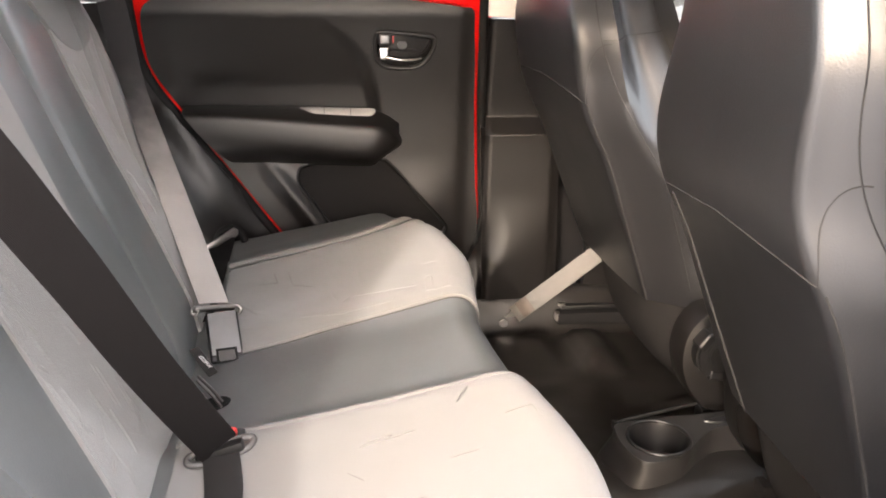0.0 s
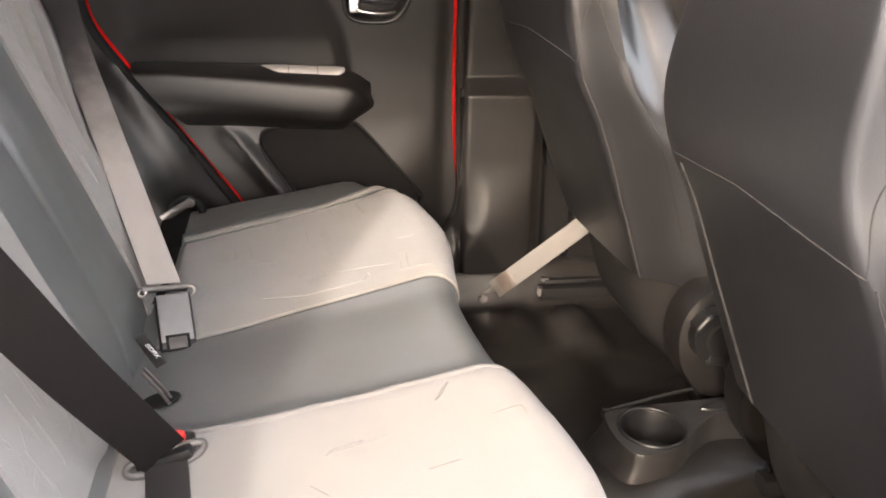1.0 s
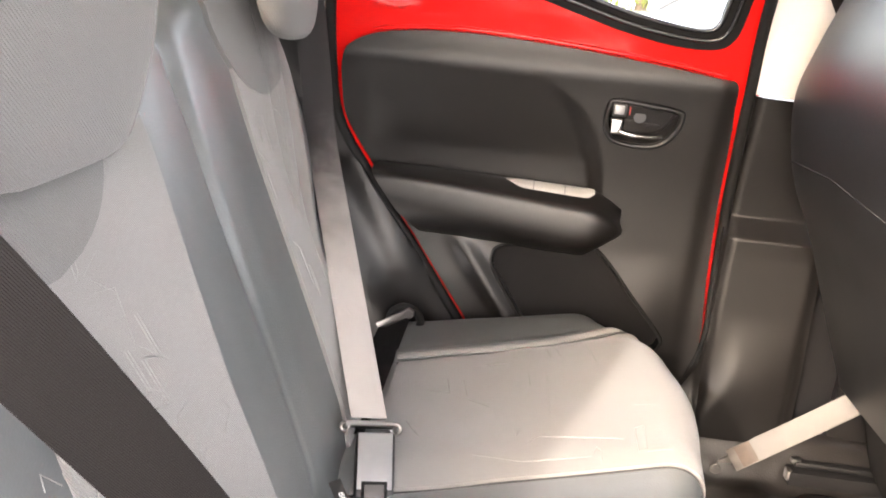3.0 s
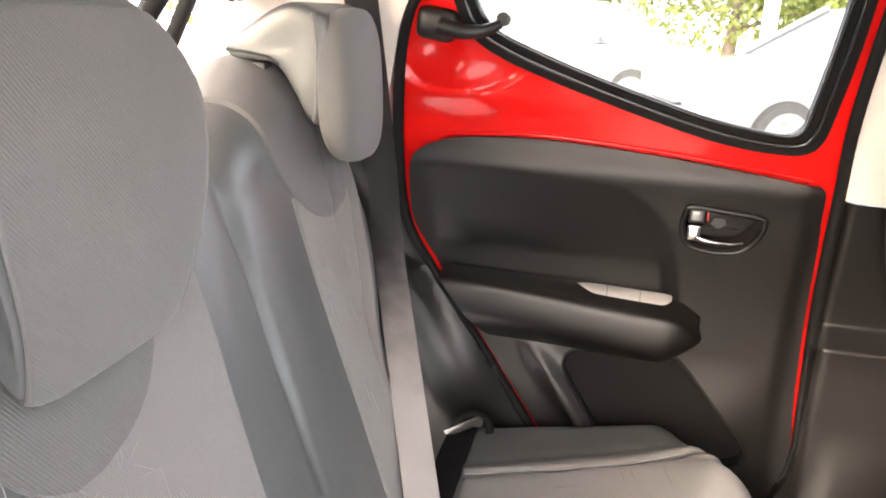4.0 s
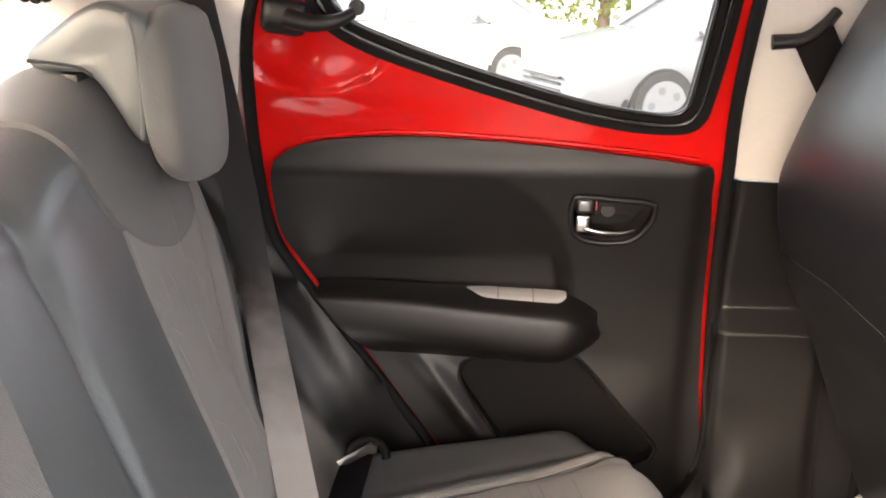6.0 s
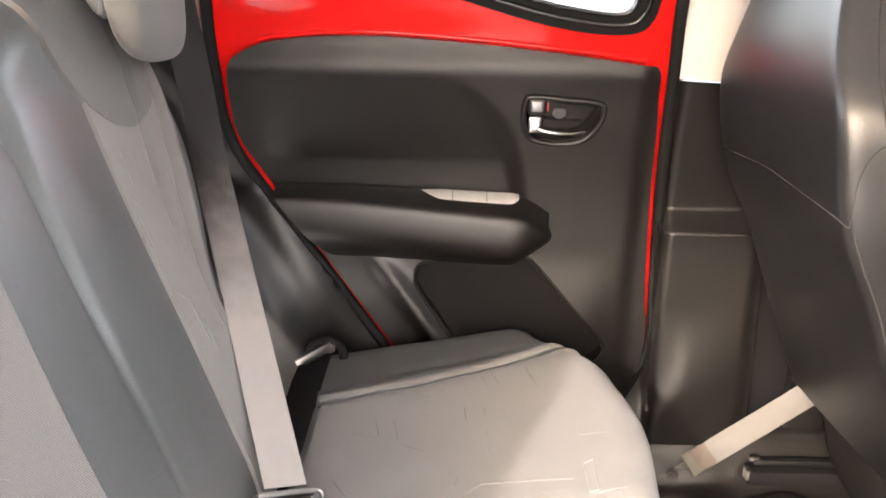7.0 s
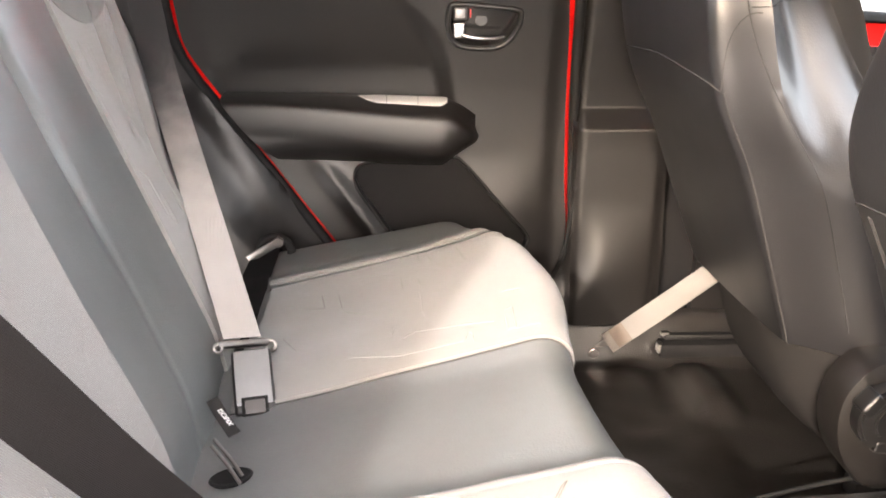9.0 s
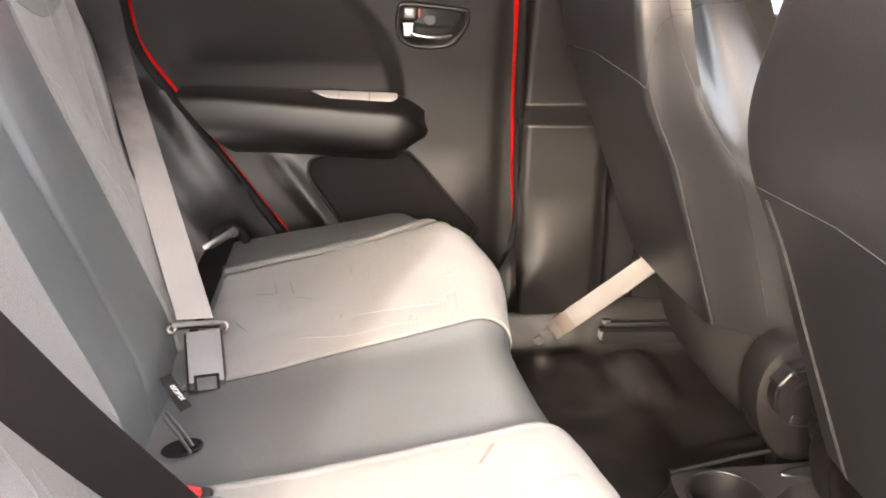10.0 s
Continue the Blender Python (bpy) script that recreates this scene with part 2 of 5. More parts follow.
def tube(path, r, n=8, closed=False, flat=1.0, bm=None):
    """A round rod along a path."""
    bm = bm or bmesh.new()
    p = [Vector(q) for q in path]
    k = len(p)
    rows, up = [], None
    for i in range(k):
        d = (p[(i + 1) % k] - p[i - 1]) if closed or 0 < i < k - 1 else (p[1] - p[0] if i == 0 else p[-1] - p[-2])
        d.normalize()
        if up is None:
            up = Vector((0, 0, 1)) if abs(d.z) < 0.9 else Vector((1, 0, 0))
        up = (up - d * up.dot(d)).normalized()
        side = d.cross(up)
        rad = r(i / max(k - 1, 1)) if callable(r) else r
        rows.append([p[i] + (side * math.cos(a) + up * math.sin(a) * flat) * rad for a in (2 * math.pi * j / n for j in range(n))])
    vs = lattice(bm, rows, close_u=True, close_v=closed)
    if not closed:
        bm.faces.new(vs[0])
        bm.faces.new(vs[-1])
    return bm


def ribbon(path, across, width, thick=0.0015, bm=None):
    """A flat strap: path with, at each point, the direction across it."""
    bm = bm or bmesh.new()
    p = [Vector(q) for q in path]
    rows = []
    for i in range(len(p)):
        d = (p[min(i + 1, len(p) - 1)] - p[max(i - 1, 0)]).normalized()
        a = Vector(across[i] if isinstance(across, list) else across)
        a = (a - d * a.dot(d)).normalized()
        n = d.cross(a)
        w, t = width / 2, thick / 2
        rows.append([p[i] + a * (u * w) + n * (v * t) for u, v in ((-1, -0.3), (-0.96, -1), (0.96, -1), (1, -0.3), (1, 0.3), (0.96, 1), (-0.96, 1), (-1, 0.3))])
    vs = lattice(bm, rows, close_u=True)
    bm.faces.new(vs[0])
    bm.faces.new(vs[-1])
    return bm


def box(size, at=(0, 0, 0), bevel=0.003, turn=None, bm=None, seg=2):
    """A bevelled block."""
    own = bmesh.new()
    bmesh.ops.create_cube(own, size=1)
    bmesh.ops.scale(own, vec=size, verts=own.verts)
    if bevel:
        bmesh.ops.bevel(own, geom=own.edges[:], offset=min(bevel, min(size) * 0.45), segments=seg, affect="EDGES", profile=0.6)
    m = Matrix.Translation(at) @ (turn or Matrix())
    bmesh.ops.transform(own, matrix=m, verts=own.verts)
    if bm is None:
        return own
    me = bpy.data.meshes.new("tmp")
    own.to_mesh(me)
    own.free()
    bm.from_mesh(me)
    bpy.data.meshes.remove(me)
    return bm


def disc(r, depth, at, turn=None, n=32, bevel=0.003, bm=None, r2=None):
    own = bmesh.new()
    bmesh.ops.create_cone(own, cap_ends=True, segments=n, radius1=r, radius2=r if r2 is None else r2, depth=depth)
    if bevel:
        bmesh.ops.bevel(own, geom=[e for e in own.edges if len(e.link_faces) == 2 and any(len(f.verts) > 4 for f in e.link_faces)], offset=bevel, segments=2, affect="EDGES")
    bmesh.ops.transform(own, matrix=Matrix.Translation(at) @ (turn or Matrix()), verts=own.verts)
    if bm is None:
        return own
    me = bpy.data.meshes.new("tmp")
    own.to_mesh(me)
    own.free()
    bm.from_mesh(me)
    bpy.data.meshes.remove(me)
    return bm


def ring(r, minor, at, turn=None, n=32, k=8, flat=1.0):
    path = [Vector((r * math.cos(a), r * math.sin(a), 0)) for a in (2 * math.pi * i / n for i in range(n))]
    bm = tube(path, minor, k, closed=True, flat=flat)
    bmesh.ops.transform(bm, matrix=Matrix.Translation(at) @ (turn or Matrix()), verts=bm.verts)
    return bm


def offset(S, u, v, d, e=1e-3):
    """The point of surface S at u, v, lifted by d along its normal."""
    p = Vector(S(u, v))
    if not d:
        return p
    n = (Vector(S(u + e, v)) - Vector(S(u - e, v))).cross(Vector(S(u, v + e)) - Vector(S(u, v - e)))
    return p + n.normalized() * d


def pad(S, lo, hi, v0, v1, nu, nv, lift, sink=0.004, bm=None):
    """A cover laid on surface S between the lines lo(v) and hi(v), with rolled-in rims."""
    bm = bm or bmesh.new()
    rows = []
    rim = 0.006
    vs = [v0] + [lerp(v0, v1, i / nv) for i in range(nv + 1)] + [v1]
    for i, v in enumerate(vs):
        edge_v = i in (0, len(vs) - 1)
        a, b = lo(v), hi(v)
        us = [a] + [lerp(a + rim * 0.6, b - rim * 0.6, j / nu) for j in range(nu + 1)] + [b]
        rows.append([offset(S, u, v, -sink if edge_v or j in (0, len(us) - 1) else lift) for j, u in enumerate(us)])
    lattice(bm, rows)
    return bm


def sheet(outer, holes, surface, thick, cuts_x=(), cuts_z=(), bm=None):
    """A pressed panel: a flat outline in x and z with holes, cut into strips, laid on surface(x, z) -> y, with thickness towards +y."""
    bm = bm or bmesh.new()
    edges = []
    for loop in [outer, *holes]:
        vs = [bm.verts.new((p[0], 0, p[1])) for p in loop]
        edges += [bm.edges.new((vs[i], vs[(i + 1) % len(vs)])) for i in range(len(vs))]
    bmesh.ops.triangle_fill(bm, use_beauty=True, use_dissolve=False, edges=edges, normal=(0, -1, 0))
    for value, axis in [(c, (1, 0, 0)) for c in cuts_x] + [(c, (0, 0, 1)) for c in cuts_z]:
        bmesh.ops.bisect_plane(bm, geom=bm.verts[:] + bm.edges[:] + bm.faces[:], plane_co=Vector(axis) * value, plane_no=axis, dist=1e-6)
    front = list(bm.faces)
    ret = bmesh.ops.extrude_face_region(bm, geom=front, use_keep_orig=True)
    back = [g for g in ret["geom"] if isinstance(g, bmesh.types.BMVert)]
    for v in bm.verts:
        v.co.y = surface(v.co.x, v.co.z)
    for v in back:
        v.co.y += thick
    return bm


def span(a, b, n):
    return [lerp(a, b, i / n) for i in range(n + 1)]


# ---------- the car's shell ----------
SIDE_Z = (0.30, 0.56, 0.80, 0.95, 1.02, 1.08, 1.40)
SIDE_Y = (0.665, 0.658, 0.655, 0.628, 0.608, 0.592, 0.490)


def side_y(x, z):
    """The inner face of the body's left side at x, z."""
    return curve(z, SIDE_Z, SIDE_Y) - 0.22 * max(0.0, -0.32 - x)


def both(name, make, mat, label, kind="structure", category="", smooth=50):
    """The same piece of lining on either side of the car."""
    for sign in (1, -1):
        bm = make()
        if sign < 0:
            bmesh.ops.scale(bm, vec=(1, -1, 1), verts=bm.verts)
            bmesh.ops.translate(bm, vec=(0.045, 0, 0), verts=bm.verts)
        top(name, bm, mat, label, category, kind=kind, smooth=smooth)


def floor_height(x, y):
    tunnel = 0.035 * bell(y, 0.13)
    heel = 0.10 * step(0.24, 0.10, x)
    folds = 0.010 * bell(x - 0.50, 0.03) * bell(y - 0.50, 0.07) + 0.012 * bell(x - 0.60 - 0.3 * (y - 0.4), 0.04) * bell(y - 0.40, 0.12)
    rib = 0.022 * step(0.56, 0.585, x) * step(0.66, 0.625, x) * step(0.36, 0.42, y) * step(0.58, 0.55, y)
    return 0.330 + rib + tunnel + heel + folds + 0.005 * noise.noise((x * 9, y * 9, 0.3)) + 0.0025 * noise.noise((x * 24, y * 24, 5.3)) + 0.085 * step(0.570, 0.622, abs(y)) ** 1.5


def build_floor():
    bm = bmesh.new()
    rows = [[(x, y, floor_height(x, y)) for y in span(-0.64, 0.64, 96)] for x in span(-0.15, 1.25, 84)]
    lattice(bm, rows)
    ret = bmesh.ops.extrude_face_region(bm, geom=bm.faces[:], use_keep_orig=True)
    for g in ret["geom"]:
        if isinstance(g, bmesh.types.BMVert):
            g.co.z -= 0.06
    top("floor", bm, MATTING, "dark worn floor covering with soft folds", "floor", kind="structure")


def build_roof():
    bm = bmesh.new()
    rows = [[(x, y, 1.425 - 0.10 * (y / 0.6) ** 4 - 0.04 * ((x - 0.2) / 0.8) ** 2) for y in span(-0.56, 0.56, 24)] for x in span(-0.52, 0.95, 24)]
    lattice(bm, rows)
    ret = bmesh.ops.extrude_face_region(bm, geom=bm.faces[:], use_keep_orig=True)
    for g in ret["geom"]:
        if isinstance(g, bmesh.types.BMVert):
            g.co.z += 0.03
    top("ceiling", bm, LINER, "pale felt headliner of the car roof", "ceiling", kind="structure")
    skin = bmesh.new()
    lattice(skin, [[(x, y, 1.468 - 0.12 * (y / 0.6) ** 4 - 0.06 * ((x - 0.2) / 0.8) ** 2) for y in span(-0.60, 0.60, 24)] for x in span(-0.50, 0.98, 20)])
    ret = bmesh.ops.extrude_face_region(skin, geom=skin.faces[:], use_keep_orig=True)
    for g in ret["geom"]:
        if isinstance(g, bmesh.types.BMVert):
            g.co.z -= 0.006
    top("roof_skin", skin, RED, "glossy red painted car roof", "car roof", kind="structure")
    spoiler = bmesh.new()
    lattice(spoiler, [[(x, y, 1.452 - 0.10 * (y / 0.6) ** 4 - 0.10 * ((x - 0.2) / 1.0) ** 2) for y in span(-0.54, 0.54, 16)] for x in span(-0.62, -0.50, 5)])
    ret = bmesh.ops.extrude_face_region(spoiler, geom=spoiler.faces[:], use_keep_orig=True)
    for g in ret["geom"]:
        if isinstance(g, bmesh.types.BMVert):
            g.co.z -= 0.025
    top("rear_spoiler", spoiler, RED, "red roof spoiler over the rear glass", "spoiler", kind="structure")
    both("roof_rail", lambda: tube(spline([(-0.56, 0.46, 1.345), (-0.2, 0.515, 1.368), (0.3, 0.52, 1.38), (0.8, 0.51, 1.36), (1.15, 0.54, 1.18)], 8), 0.032, 10), BEIGE, "pale roof rail lining above the door openings")


def build_side_linings():
    # lower pillar between the doors, with a ledge
    def lower():
        outline = [(0.377, 0.984), (0.380, 0.90), (0.384, 0.80), (0.390, 0.66), (0.394, 0.59), (0.386, 0.53), (0.360, 0.475), (0.335, 0.44), (0.29, 0.405), (0.560, 0.405), (0.556, 0.55), (0.550, 0.742), (0.556, 0.756), (0.60, 0.77), (0.60, 0.975)]
        def face(x, z):
            ledge = 0.028 * min(1.0, max(0.0, (0.788 - z) / 0.032))
            reach = math.hypot(x - 0.285, z - 0.56)
            foot = 0.022 * step(0.108, 0.165, reach) * step(0.64, 0.48, z) * step(0.62, 0.45, x)
            rim = 0.010 * step(0.530, 0.552, x) * step(0.775, 0.745, z)
            return side_y(x, z) - 0.016 - ledge - foot + rim + 0.008 * bell(x - 0.394, 0.006)
        return sheet(outline, [], face, 0.02, span(0.31, 0.60, 58), span(0.41, 0.75, 44) + span(0.752, 0.792, 14) + span(0.80, 0.97, 12))
    both("pillar_trim", lower, PLASTIC, "black plastic lower pillar lining with a ledge", category="trim")

    # black sheet: the gap's deep shade is put into its colour
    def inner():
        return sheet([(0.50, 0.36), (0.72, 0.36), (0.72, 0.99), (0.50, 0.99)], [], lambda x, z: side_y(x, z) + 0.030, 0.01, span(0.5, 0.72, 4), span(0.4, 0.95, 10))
    both("pillar_gap_shade", inner, POCKETBLACK, "black sheet standing in for the shade beside the pillar", category="pillar")

    def upper():
        outline = [(0.384, 0.988), (0.376, 1.06), (0.374, 1.14), (0.386, 1.28), (0.394, 1.37), (0.60, 1.37), (0.57, 1.2), (0.56, 0.978)]
        return sheet(outline, [], lambda x, z: side_y(x, z) - 0.026 + 0.02 * bell(x - 0.37, 0.012) + 0.05 * step(0.5, 0.58, x), 0.02, span(0.38, 0.59, 14), span(1.0, 1.36, 16))
    both("pillar_trim", upper, BEIGE, "pale beige upper pillar lining", category="trim")

    def quarter():
        outline = [(-0.272, 1.005), (-0.268, 0.93), (-0.246, 0.86), (-0.198, 0.785), (-0.106, 0.665), (-0.030, 0.555), (0.035, 0.45), (-0.30, 0.45), (-0.62, 0.50), (-0.62, 1.005)]
        def face(x, z):
            along = x + 0.60 * (z - 0.56) + 0.12
            fold = 0.014 * bell(along + 0.03, 0.030) + 0.014 * bell(along - 0.050, 0.030)
            arch = 0.055 * step(0.80, 0.60, z) * step(-0.05, -0.20, x)
            ledge = 0.012 * step(0.815, 0.80, z) * step(-0.15, -0.25, x)
            return side_y(x, z) - 0.012 - fold - arch - ledge
        return sheet(outline, [], face, 0.015, span(-0.6, 0.0, 44), span(0.47, 0.99, 40))
    both("quarter_trim", quarter, PLASTIC, "black plastic rear quarter lining over the wheel arch", category="trim")

    def rear_pillar():
        outline = [(-0.276, 1.006), (-0.272, 1.10), (-0.252, 1.19), (-0.228, 1.245), (-0.18, 1.30), (-0.12, 1.35), (-0.42, 1.37), (-0.515, 1.235), (-0.60, 1.10), (-0.62, 1.006)]
        def face(x, z):
            return side_y(x, z) - 0.014 + 0.018 * bell(x + 0.40, 0.03) - 0.012 * bell(x + 0.27 - 0.15 * (z - 1.0), 0.03)
        return sheet(outline, [], face, 0.02, span(-0.64, -0.14, 24), span(1.02, 1.36, 18))
    both("pillar_trim", rear_pillar, BEIGE, "pale beige rear pillar lining", category="trim")

    def sill():
        prof = [(0.700, 0.30), (0.695, 0.43), (0.672, 0.452), (0.648, 0.446), (0.630, 0.42), (0.618, 0.38), (0.608, 0.352), (0.600, 0.336), (0.60, 0.30)]
        bm = bmesh.new()
        vs = lattice(bm, [[(x, y, z) for y, z in prof] for x in span(-0.05, 0.385, 10)], close_u=True)
        bm.faces.new(vs[0])
        bm.faces.new(vs[-1])
        return bm
    both("sill_trim", sill, PLASTIC, "black plastic door sill lining", category="trim")

    # weatherstrip round the rear door opening
    def strip():
        loop = [(-0.264, 1.10), (-0.268, 1.0), (-0.258, 0.885), (-0.205, 0.79), (-0.12, 0.67), (-0.04, 0.555), (0.03, 0.455), (0.10, 0.418), (0.24, 0.415), (0.355, 0.445),
                (0.393, 0.52), (0.403, 0.58), (0.399, 0.66), (0.393, 0.80), (0.389, 0.90), (0.386, 0.98), (0.380, 1.10), (0.386, 1.25), (0.392, 1.345), (0.10, 1.36), (-0.12, 1.345), (-0.19, 1.29), (-0.235, 1.23), (-0.255, 1.17)]
        path = spline([(x, side_y(x, z) - 0.020, z) for x, z in grown(loop, -0.006)], 6, closed=True)
        return tube(path, 0.0085, 10, closed=True)
    both("weatherstrip", strip, RUBBER, "black rubber weatherstrip round the door opening", category="seal")


def build_rear_end():
    shelf = bmesh.new()
    lattice(shelf, [[(x, y, 1.082 + 0.008 * step(-0.50, -0.46, x)) for y in span(-0.525, 0.525, 12)] for x in span(-0.74, -0.44, 8)])
    ret = bmesh.ops.extrude_face_region(shelf, geom=shelf.faces[:], use_keep_orig=True)
    for g in ret["geom"]:
        if isinstance(g, bmesh.types.BMVert):
            g.co.z -= 0.018
    top("parcel_shelf", shelf, SHELF, "grey felt parcel shelf behind the rear seat", "shelf")

    hatch = empty("tailgate", (-0.74, 0, 0.6), "black framed tailgate with a sloping glass", "tailgate")
    lower = bmesh.new()
    lattice(lower, [[(-0.76 + 0.03 * (y / 0.5) ** 2, y, z) for y in span(-0.56, 0.56, 10)] for z in span(0.42, 1.045, 6)])
    ret = bmesh.ops.extrude_face_region(lower, geom=lower.faces[:], use_keep_orig=True)
    for g in ret["geom"]:
        if isinstance(g, bmesh.types.BMVert):
            g.co.x -= 0.03
    part("lower_panel", lower, PLASTIC, hatch)
    for s in (1, -1):
        part("frame_post", tube(spline([(-0.745, s * 0.51, 1.03), (-0.655, s * 0.505, 1.15), (-0.572, s * 0.498, 1.262), (-0.48, s * 0.475, 1.37)], 6), 0.017, 8), POCKETBLACK, hatch)
        part("rubber_lip", tube(spline([(-0.69, s * 0.515, 1.03), (-0.618, s * 0.512, 1.11), (-0.533, s * 0.502, 1.262), (-0.44, s * 0.475, 1.37)], 6), 0.012, 8), POCKETBLACK, hatch)
    part("frame_bar", tube([(-0.48, -0.465, 1.38), (-0.48, 0.465, 1.38)], 0.02, 8), SMOOTH, hatch)
    part("frame_bar", tube([(-0.735, -0.5, 1.045), (-0.735, 0.5, 1.045)], 0.02, 8), SMOOTH, hatch)
    pane = bmesh.new()
    lattice(pane, [[(lerp(-0.74, -0.485, t), y * lerp(0.50, 0.465, t), lerp(1.045, 1.38, t)) for y in (-1, 1)] for t in (0, 1)])
    ret = bmesh.ops.extrude_face_region(pane, geom=pane.faces[:], use_keep_orig=True)
    for g in ret["geom"]:
        if isinstance(g, bmesh.types.BMVert):
            g.co.x -= 0.004
    ob = part("pane", pane, PANE, hatch, "clear rear glass", smooth=0)
    ob.visible_shadow = False

    # spiral cord hanging behind the head restraint
    ring_c, pts = Vector((-0.468, 0.45, 1.262)), []
    for i in range(480):
        a = 2 * math.pi * i / 480
        c = Vector((math.cos(a) * 0.043, 0.0, math.sin(a) * 0.040))
        out = Vector((math.cos(a), 0, math.sin(a)))
        b = a * 24
        pts.append(ring_c + c + out * (0.0085 * math.cos(b)) + Vector((0, 0.0085 * math.sin(b), 0)))
    cord = tube(pts, 0.0032, 6, closed=True)
    cord_thing = top("spiral_cord", cord, SMOOTH, "black spiral elastic cord hanging in a loop", "cord")
    return cord_thing


# ---------- the rear door ----------
DOOR_OUT = [(-0.256, 1.10), (-0.258, 1.0), (-0.248, 0.89), (-0.196, 0.795), (-0.11, 0.675), (-0.028, 0.56), (0.04, 0.462), (0.10, 0.43), (0.24, 0.428), (0.338, 0.458),
            (0.377, 0.525), (0.385, 0.66), (0.383, 0.80), (0.372, 0.98), (0.362, 1.10), (0.370, 1.25), (0.374, 1.335), (0.10, 1.35), (-0.11, 1.335), (-0.18, 1.285), (-0.226, 1.225), (-0.246, 1.165)]
TRIM_OUT = [(-0.243, 0.985), (-0.227, 1.010), (-0.173, 1.029), (-0.052, 1.037), (0.105, 1.029), (0.25, 1.015), (0.338, 1.004), (0.360, 0.998), (0.364, 0.96), (0.369, 0.90), (0.373, 0.80), (0.3795, 0.66), (0.387, 0.57), (0.3765, 0.512), (0.346, 0.458), (0.24, 0.436), (0.10, 0.440), (0.043, 0.47), (-0.022, 0.57), (-0.108, 0.687), (-0.190, 0.797), (-0.236, 0.88), (-0.245, 0.94)]
WINDOW_OUT = [(-0.178, 1.262), (-0.172, 1.215), (-0.150, 1.180), (-0.100, 1.150), (0.0, 1.114), (0.102, 1.082), (0.19, 1.058), (0.262, 1.046), (0.318, 1.046), (0.342, 1.062), (0.351, 1.10),
              (0.362, 1.20), (0.364, 1.30), (0.345, 1.325), (0.10, 1.335), (-0.09, 1.325), (-0.145, 1.30)]
WINDOW_IN = [(-0.150, 1.268), (-0.144, 1.228), (-0.118, 1.192), (-0.06, 1.166), (0.02, 1.137), (0.10, 1.112), (0.19, 1.087), (0.262, 1.074), (0.298, 1.072), (0.316, 1.082), (0.322, 1.11),
             (0.332, 1.20), (0.336, 1.285), (0.318, 1.302), (0.10, 1.312), (-0.075, 1.302), (-0.125, 1.29)]
POCKET = [(0.020, 0.674), (0.034, 0.694), (0.10, 0.704), (0.180, 0.706), (0.206, 0.694), (0.26, 0.633), (0.314, 0.571), (0.317, 0.549), (0.297, 0.533), (0.20, 0.515), (0.128, 0.512), (0.088, 0.56), (0.050, 0.615), (0.026, 0.650)]
GRIP = [(0.177, 0.951), (0.186, 0.958), (0.230, 0.955), (0.280, 0.950), (0.288, 0.941), (0.284, 0.921), (0.266, 0.897), (0.240, 0.889), (0.200, 0.891), (0.180, 0.903), (0.174, 0.927)]


def smooth_loop(pts, n=5):
    return [(p.x, p.z) for p in spline([(x, 0, z) for x, z in pts], n, closed=True)]


def grown(loop, d):
    """The loop moved outwards by d."""
    n = len(loop)
    area = sum(loop[i][0] * loop[(i + 1) % n][1] - loop[(i + 1) % n][0] * loop[i][1] for i in range(n))
    out = []
    for i in range(n):
        tx, tz = loop[(i + 1) % n][0] - loop[i - 1][0], loop[(i + 1) % n][1] - loop[i - 1][1]
        k = d / math.hypot(tx, tz) * (1 if area > 0 else -1)
        out.append((loop[i][0] + tz * k, loop[i][1] - tx * k))
    return out


def trim_y(x, z):
    """The sculpted face of the door lining."""
    rim = curve(z, (0.78, 0.847, 0.883, 0.927, 0.955, 0.970), (0.195, 0.184, 0.172, 0.148, 0.125, 0.095))
    hollow = step(0.0, 0.034, rim - x) * min(1.0, max(0.0, (0.984 - z) / 0.13)) * step(0.74, 0.80, z) * step(-0.26, -0.20, x)
    lip = step(1.04, 0.985, z)
    low = step(0.72, 0.60, z) * step(0.37, 0.28, x)
    edge = 0.014 * bell(x + 0.004 - 0.72 * (0.656 - z), 0.018) * step(0.72, 0.66, z)
    return side_y(x, z) - 0.006 - 0.020 * lip + 0.020 * hollow - 0.010 * low - edge + 0.006 * step(0.335, 0.365, x)


